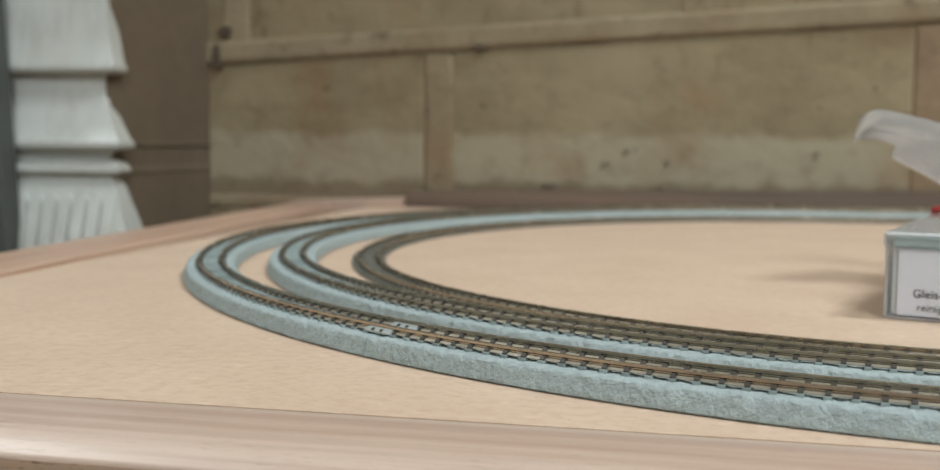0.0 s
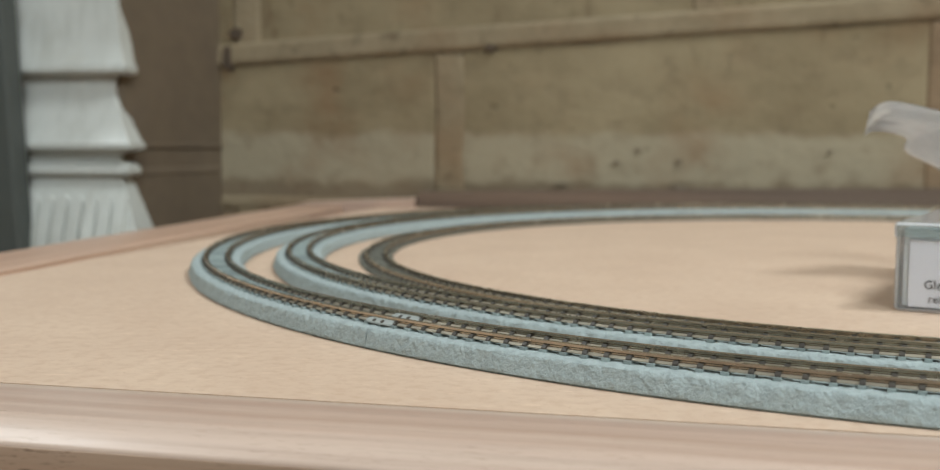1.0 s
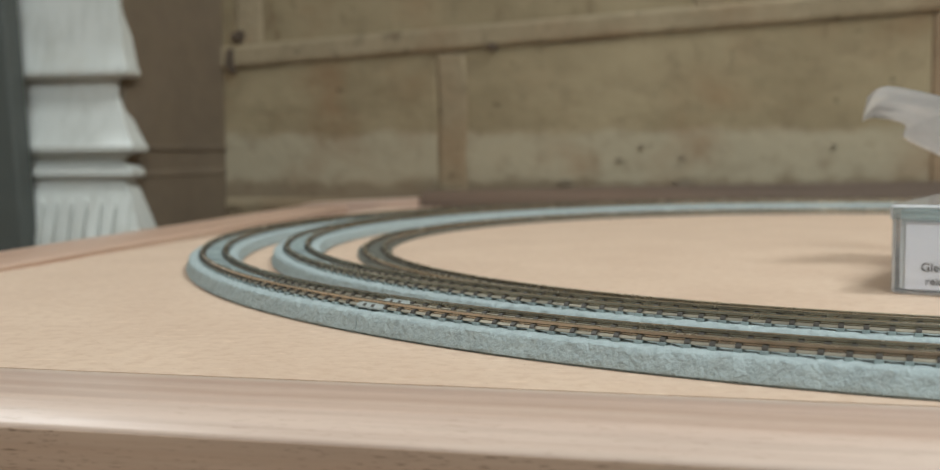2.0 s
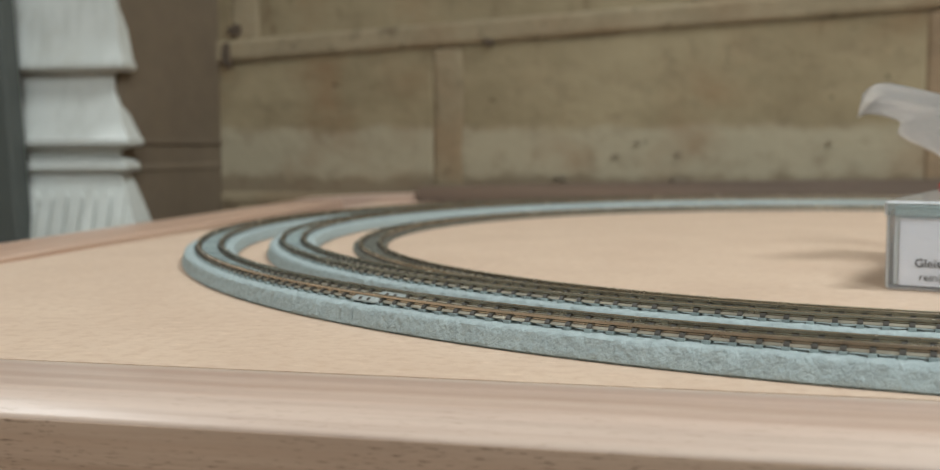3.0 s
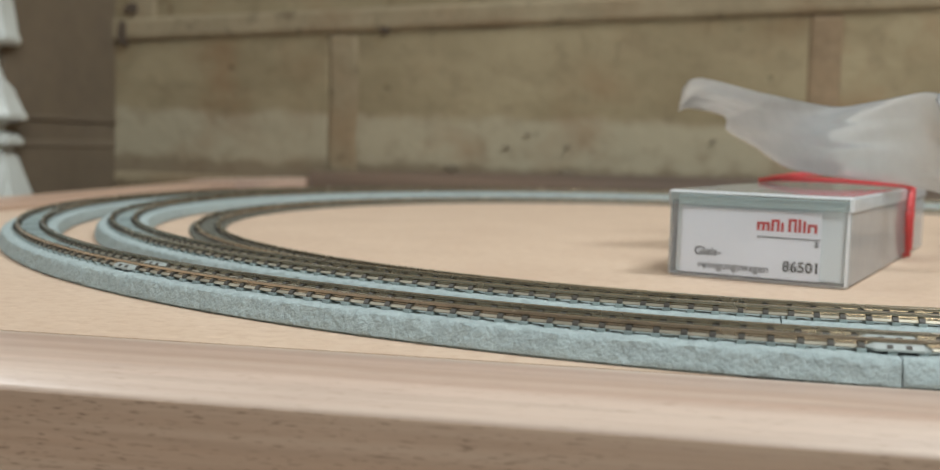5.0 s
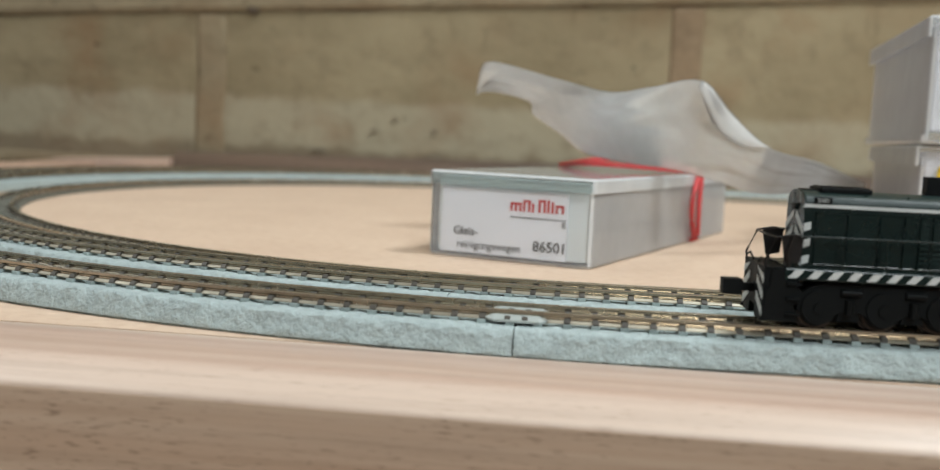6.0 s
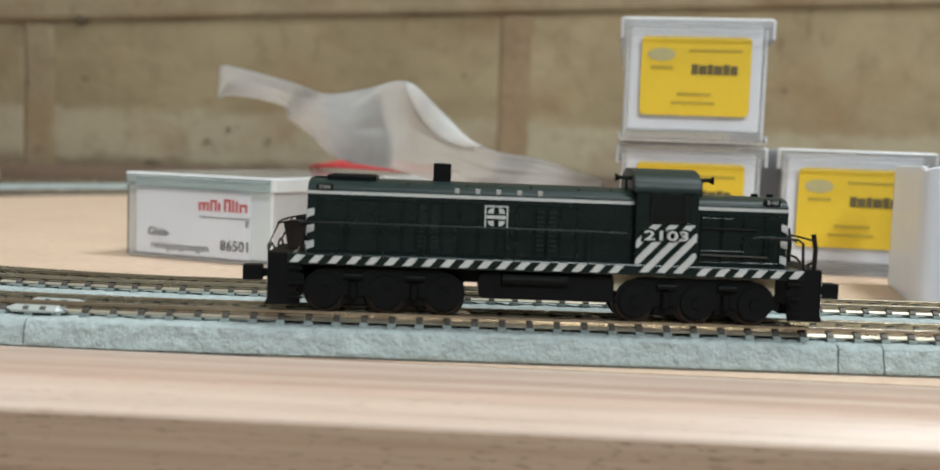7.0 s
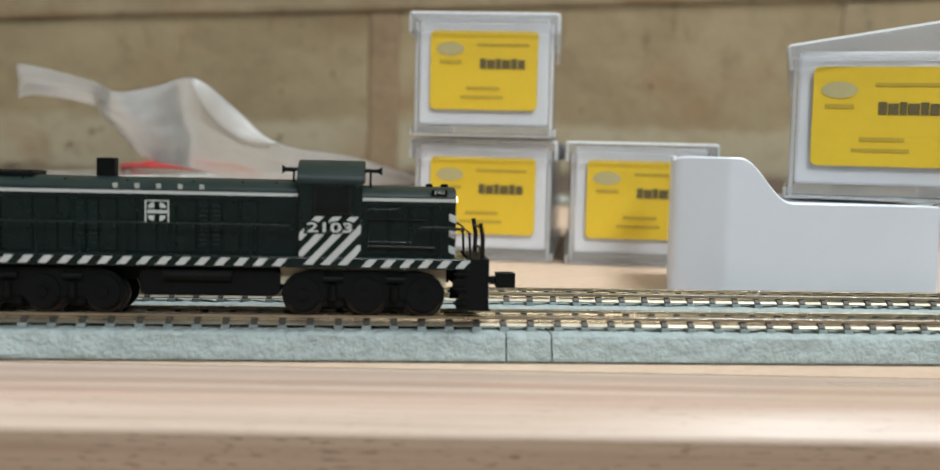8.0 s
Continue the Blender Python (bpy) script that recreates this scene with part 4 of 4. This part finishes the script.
    part("stack_mouth", bl(-16.6, -14.9, -0.6, 0.6, 20.9, 20.93), M_BLACK, e)
    fan = part("fan_hatch", bl(-31.6, -24.8, -3.0, 3.0, 18.1, 18.9, 0.15), M_BLACK, e, "low black radiator fan hatch")
    for k in range(9):
        part("fan_slat", bl(-31.1 + 0.7 * k, -30.75 + 0.7 * k, -2.7, 2.7, 18.9, 19.0), M_BLACK, fan)
    part("roof_vent", bl(-33.6, -31.8, -1.6, 1.6, 18.0, 18.55, 0.1), M_BLACK, e)
    for x in (-26, -20.5, -12.4, -3.6, 3.0, 7.5):
        for s in (-1, 1):
            part("lifting_lug", bl(x, x + 0.3, s * 3.6 - 0.15, s * 3.6 + 0.15, 17.7, 18.15), M_ROOF_GLINT, e)
    for x, d in ((10.8, -1), (19.5, 1)):
        horn = part("horn", rod((mm(x + d * 1.0), mm(-2.6), mm(19.9)), (d, 0, 0), mm(0.28), mm(2.2), 12), M_BLACK, e)
        part("horn_bell", rod((mm(x + d * 2.25), mm(-2.6), mm(19.9)), (d, 0, 0), mm(0.3), mm(0.5), 14, None, mm(0.62)), M_BLACK, horn)
        part("horn_bracket", bl(x + d * 0.9 - 0.15, x + d * 0.9 + 0.15, -2.8, -2.4, 18.2 if d < 0 else 17.5, 19.8), M_BLACK, horn)
    for x in (28.6, 30.8):
        part("roof_vent", rod((mm(x), 0, mm(17.95)), (0, 0, 1), mm(0.5), mm(0.5), 12), M_BLACK, e)
    # marks on the long hood: five small marks on the roof curve, a square emblem
    for s in (-1, 1):
        for k in range(5):
            x = -13.9 + 2.85 * k
            bm = bmesh.new()
            bl(x, x + 0.62, s * 4.42, s * 4.52, 16.98, 17.72, 0, bm)
            mark = part("roof_mark", bm, M_WHITE, hood, "small white roof mark")
            mark.matrix_local = Matrix.Translation((0, mm(s * 4.42), mm(17.0))) @ pose(0, 0, 0, 24 * -s, 0, 0) @ Matrix.Translation((0, mm(-s * 4.32), mm(-16.98)))
        bm = bmesh.new()
        for a in ((-9.7, -6.5, 15.25, 15.45), (-9.7, -6.5, 12.3, 12.5), (-9.7, -9.5, 12.5, 15.25), (-6.7, -6.5, 12.5, 15.25)):
            bl(a[0], a[1], s * 4.74, s * 4.82, a[2], a[3], 0, bm)
        emblem = part("emblem", bm, M_WHITE, hood, "white square emblem with corner segments")
        bm = bmesh.new()
        for qx in (-1, 1):
            for qz in (-1, 1):
                pts = [(-8.1 + qx * 0.35, 13.88 + qz * 0.5)] + [(-8.1 + qx * (0.35 + 0.85 * math.cos(a)), 13.88 + qz * (0.5 + 0.75 * math.sin(a))) for a in (math.pi / 2 * k / 6 for k in range(7))]
                ex(pts, s * 4.74, s * 4.82, "y", bm)
        bl(-9.4, -6.8, s * 4.74, s * 4.82, 13.65, 14.1, 0, bm)
        part("emblem_disc", bm, M_WHITE, emblem)
    # running gear
    part("chassis", bl(-33.0, 31.5, -3.2, 3.2, 4.6, 6.7, 0.1), M_BLACK, e)
    part("chassis_cradle", bl(8.3, 31.0, -4.4, 4.4, 4.2, 6.65, 0.15), M_IVORY, e, "ivory plastic cradle behind the truck")
    tank = part("fuel_tank", ex(rounded(18.6, 3.6, 0.9), -5.3, 5.3), M_BLACK, e)
    for v in tank.data.vertices:
        v.co.x += mm(-10.2)
        v.co.z += mm(2.7)
    part("air_tank", rod((mm(-2.5), mm(-5.6), mm(5.5)), (1, 0, 0), mm(0.75), mm(9.0), 14), M_BLACK, e)
    for cx in (-23.2, 19.7):
        part("gear_case", bl(cx - 9.9, cx + 9.9, -2.3, 2.3, 0.7, 3.2, 0.2), M_BLACK, e, "black gear case under the truck")
        tk = part("truck_frame", bl(cx - 9.6, cx + 9.6, -2.4, 2.4, 3.2, 4.6, 0.15), M_BLACK, e, "black three-axle truck")
        for s in (-1, 1):
            arch = [(cx - 11.0, 2.6), (cx - 11.1, 3.6), (cx - 10.5, 4.9), (cx - 9.4, 5.8), (cx - 7.6, 6.3), (cx + 7.6, 6.3), (cx + 9.4, 5.8), (cx + 10.5, 4.9), (cx + 11.1, 3.6), (cx + 11.0, 2.6), (cx + 10.3, 1.9),
                    (cx + 6.2, 1.8), (cx + 5.4, 2.5), (cx + 3.2, 2.5), (cx + 2.3, 1.8), (cx - 1.7, 1.8), (cx - 2.6, 2.5), (cx - 5.4, 2.5), (cx - 6.2, 1.8), (cx - 10.3, 1.9)]
            sf = part("side_frame", ex(arch, s * 4.7, s * 5.4), M_BLACK, tk)
            for wx in (-8.2, 0.3, 8.2):
                part("axle_bulge", rod((mm(cx + wx), mm(s * 5.5), mm(3.1)), (0, 1, 0), mm(2.3), mm(0.5), 24), M_BLACK, sf, smooth=True)
            for wx in (-4.1, 4.3):
                part("brake_shoe", ex([(cx + wx - 1.5, 1.3), (cx + wx + 1.5, 1.3), (cx + wx + 1.1, 3.4), (cx + wx - 1.1, 3.4)], s * 4.2, s * 4.9), M_BLACK, sf)
                part("brake_cylinder", rod((mm(cx + wx), mm(s * 5.6), mm(5.2)), (1, 0, 0), mm(0.5), mm(2.6), 12), M_BLACK, sf, smooth=True)
            for wx in (-8.2, 0.3, 8.2):
                part("journal_box", rod((mm(cx + wx), mm(s * 5.85), mm(3.0)), (0, 1, 0), mm(0.75), mm(0.4), 16), M_BLACK, sf, smooth=True)
            for wx in (-4.2, 4.2):
                part("spring", rod((mm(cx + wx), mm(s * 5.65), mm(3.3)), (0, 0, 1), mm(0.6), mm(2.0), 10), M_BLACK, sf)
        for wx in (-8.2, 0.3, 8.2):
            ws = part("wheelset", rod((mm(cx + wx), 0, mm(2.5)), (0, 1, 0), mm(0.5), mm(7.0), 10), M_STEEL, tk)
            for s in (-1, 1):
                part("wheel", rod((mm(cx + wx), mm(s * 3.45), mm(2.52)), (0, 1, 0), mm(2.5), mm(1.1), 28), M_STEEL, ws, smooth=True)
                part("wheel_rim", rod((mm(cx + wx), mm(s * 4.02), mm(2.52)), (0, 1, 0), mm(2.5), mm(0.08), 28), M_RIM, ws, "thin browned wheel rim", smooth=True)
                part("wheel_hub", rod((mm(cx + wx), mm(s * 4.08), mm(2.52)), (0, 1, 0), mm(2.2), mm(0.1), 28), M_BLACK, ws, "black wheel disc", smooth=True)
                part("wheel_flange", rod((mm(cx + wx), mm(s * 2.75), mm(2.55)), (0, 1, 0), mm(3.0), mm(0.35), 28), M_STEEL, ws, smooth=True)
    # ends: pilots, steps, couplers, railings
    for x, d in ((-36.4, -1), (34.2, 1)):
        a, b = sorted((x - d * 0.6, x + d * 2.6))
        pil_part = part("pilot", ex([(-6.2, 8.2), (6.2, 8.2), (6.2, 1.9), (5.4, 1.0), (1.9, 1.0), (1.6, 2.6), (-1.6, 2.6), (-1.9, 1.0), (-5.4, 1.0), (-6.2, 1.9)], a, b, "x"), M_BLACK, e, "black pilot with step plates")
        sides = [(x - d * 2.3, 8.1), (x + d * 1.6, 8.1), (x + d * 1.8, 5.6), (x + d * 2.3, 5.2), (x + d * 2.4, 2.4), (x + d * 2.9, 1.1), (x - d * 1.9, 1.1), (x - d * 1.9, 2.6), (x - d * 1.2, 3.1), (x - d * 2.4, 4.1), (x - d * 2.4, 5.2), (x - d * 1.6, 5.9)]
        for s in (-1, 1):
            part("step_side", ex(sides, s * 5.9, s * 6.45), M_BLACK, pil_part)
            for z in (2.0, 4.0, 6.0):
                p0, p1 = sorted((x - d * 0.4, x - d * 2.2))
                part("step", bl(p0, p1, s * 6.5 - 0.5, s * 6.5 + 0.5, z, z + 0.3), M_BLACK, pil_part)
        for s in (-1, 1):
            for k in range(3):
                z = 1.6 + 2.2 * k
                out = [(s * 6.1, z), (s * 6.1, z + 1.1), (s * 2.3, min(7.9, z + 3.0)), (s * 2.3, min(7.9, z + 1.9))]
                part("chevron", ex(out, x + d * 2.6, x + d * 2.68, "x"), M_WHITE, pil_part)
        sh0, sh1 = sorted((x + d * 2.5, x + d * 4.4))
        cp = part("coupler", bl(sh0, sh1, -0.6, 0.6, 4.1, 5.2, 0.1), M_BLACK, e)
        k0, k1 = sorted((x + d * 4.2, x + d * 6.9))
        part("knuckle", ex([(k0, -1.1), (k1, -1.1), (k1, 0.2), ((k0 + k1) / 2, 0.5), (k1 - 0.1, 0.9), (k1 - 0.6, 1.4), (k0, 1.1)], 3.65, 5.75, "z"), M_BLACK, cp)
        for s in (-1, 1):
            if d > 0:
                pts = [(x - 4.6, s * 6.0, 12.2), (x - 0.9, s * 6.0, 12.3), (x - 0.2, s * 6.0, 11.8), (x, s * 6.0, 8.1)]
                rail_part = part("end_railing", wire(pts, 0.2), M_BROWN_WIRE, e, "thin brown end railing")
                part("end_post", wire([(x + 1.6, s * 5.6, 8.0), (x + 1.7, s * 5.6, 11.0), (x + 1.3, s * 5.6, 13.1)], 0.34), M_BROWN_WIRE, rail_part)
                part("end_bar", wire([(x + 1.7, s * 5.6, 9.2), (x + 2.1, s * 3.5, 9.0), (x + 2.1, s * 1.6, 8.4)], 0.18), M_BROWN_WIRE, rail_part)
            else:
                pts = [(x + d * 2.4, s * 6.0, 8.0), (x + d * 2.6, s * 6.0, 9.0), (x + d * 1.2, s * 6.0, 12.2), (x - d * 1.0, s * 6.0, 12.6), (x - d * 2.6, s * 5.9, 12.4)]
                rail_part = part("end_railing", wire(pts, 0.17), M_BROWN_WIRE, e, "thin brown end railing")
                part("end_post", wire([(x - d * 0.6, s * 6.0, 8.1), (x - d * 0.2, s * 6.0, 10.2), (x - d * 0.9, s * 6.0, 12.6)], 0.2), M_BROWN_WIRE, rail_part)
                part("end_plate", ex([(x - d * 2.0, 9.0), (x - d * 0.1, 8.6), (x + d * 0.6, 12.3), (x - d * 2.4, 12.5)], s * 5.6, s * 5.8), M_BROWN_WIRE, rail_part)
                part("end_bar", wire([(x + d * 2.45, s * 6.0, 8.6), (x + d * 2.5, s * 3.5, 9.2), (x + d * 2.45, s * 1.6, 8.4)], 0.15), M_BROWN_WIRE, rail_part)
        part("end_rail_bar", wire([(x + d * 1.3, -6.0, 12.2), (x + d * 1.6, -1.5, 12.2), (x + d * 1.6, 1.5, 12.2), (x + d * 1.3, 6.0, 12.2)], 0.15), M_BROWN_WIRE, e)
    for s in (-1, 1):
        for x0, x1 in ((-34.6, 10.2), (27.0, 33.0)):
            n = max(2, int((x1 - x0) / 5.6))
            hr = part("handrail", wire([(x0, s * 6.3, 12.25), (x0 + 0.6, s * 6.3, 12.5)] + [(x0 + (x1 - x0) * k / n, s * 6.3, 12.5) for k in range(1, n)] + [(x1 - 0.4, s * 6.3, 12.4), (x1, s * 6.3, 11.9)], 0.13), M_GREEN, e, "thin dark green handrail")
            for k in range(1, n):
                x = x0 + (x1 - x0) * k / n
                part("stanchion", wire([(x, s * 6.3, 8.1), (x, s * 6.3, 12.5)], 0.12), M_GREEN, hr)
        for x0, x1, z in ((20.2, 26.4, 10.1), (20.2, 24.6, 14.6)):
            part("hood_ledge", bl(x0, x1, s * 4.7 - 0.14, s * 4.7 + 0.14, z, z + 0.22, 0.05), M_GREEN, nose)
    return e


locomotive(pose(0.2089, 0.0, 0.00593))

# ---- sleepers last: single pieces near the camera, the rest joined ----
for R, ballasted, tr, total in TRACKS:
    if ballasted:
        me = sleeper_mesh("sleeper", 0.0047, 0.0012, 0.0030, 0.00452, M_SLEEPER)
    else:
        me = sleeper_mesh("sleeper", 0.0056, 0.0015, 0.0001, 0.00134, M_SLEEPER_OLD)
    far = bmesh.new()
    n = int(total / 0.00383)
    single = 0
    for k in range(n):
        s = (k + 0.5) * total / n
        x, y, nx, ny = track_at(R, s)
        m = Matrix.Translation((x, y, 0)) @ pose(0, 0, 0, 0, 0, math.degrees(math.atan2(ny, nx)) - 90)
        if near_view(x, y) and single < 300:
            ob = new("sleeper", me)
            ob.parent = tr
            ob.matrix_local = m
            single += 1
        elif x < 0.5:
            base = len(far.verts)
            far.from_mesh(me)
            far.verts.ensure_lookup_table()
            for v in far.verts[base:]:
                v.co = m @ v.co
    far_me = bpy.data.meshes.new("sleeper_row")
    far.to_mesh(far_me)
    far_me.materials.append(me.materials[0])
    far_me.materials.append(M_CHAIR)
    far.free()
    ob = new("sleeper_row", far_me)
    ob.parent = tr
    tagged(ob, kind="stuff")
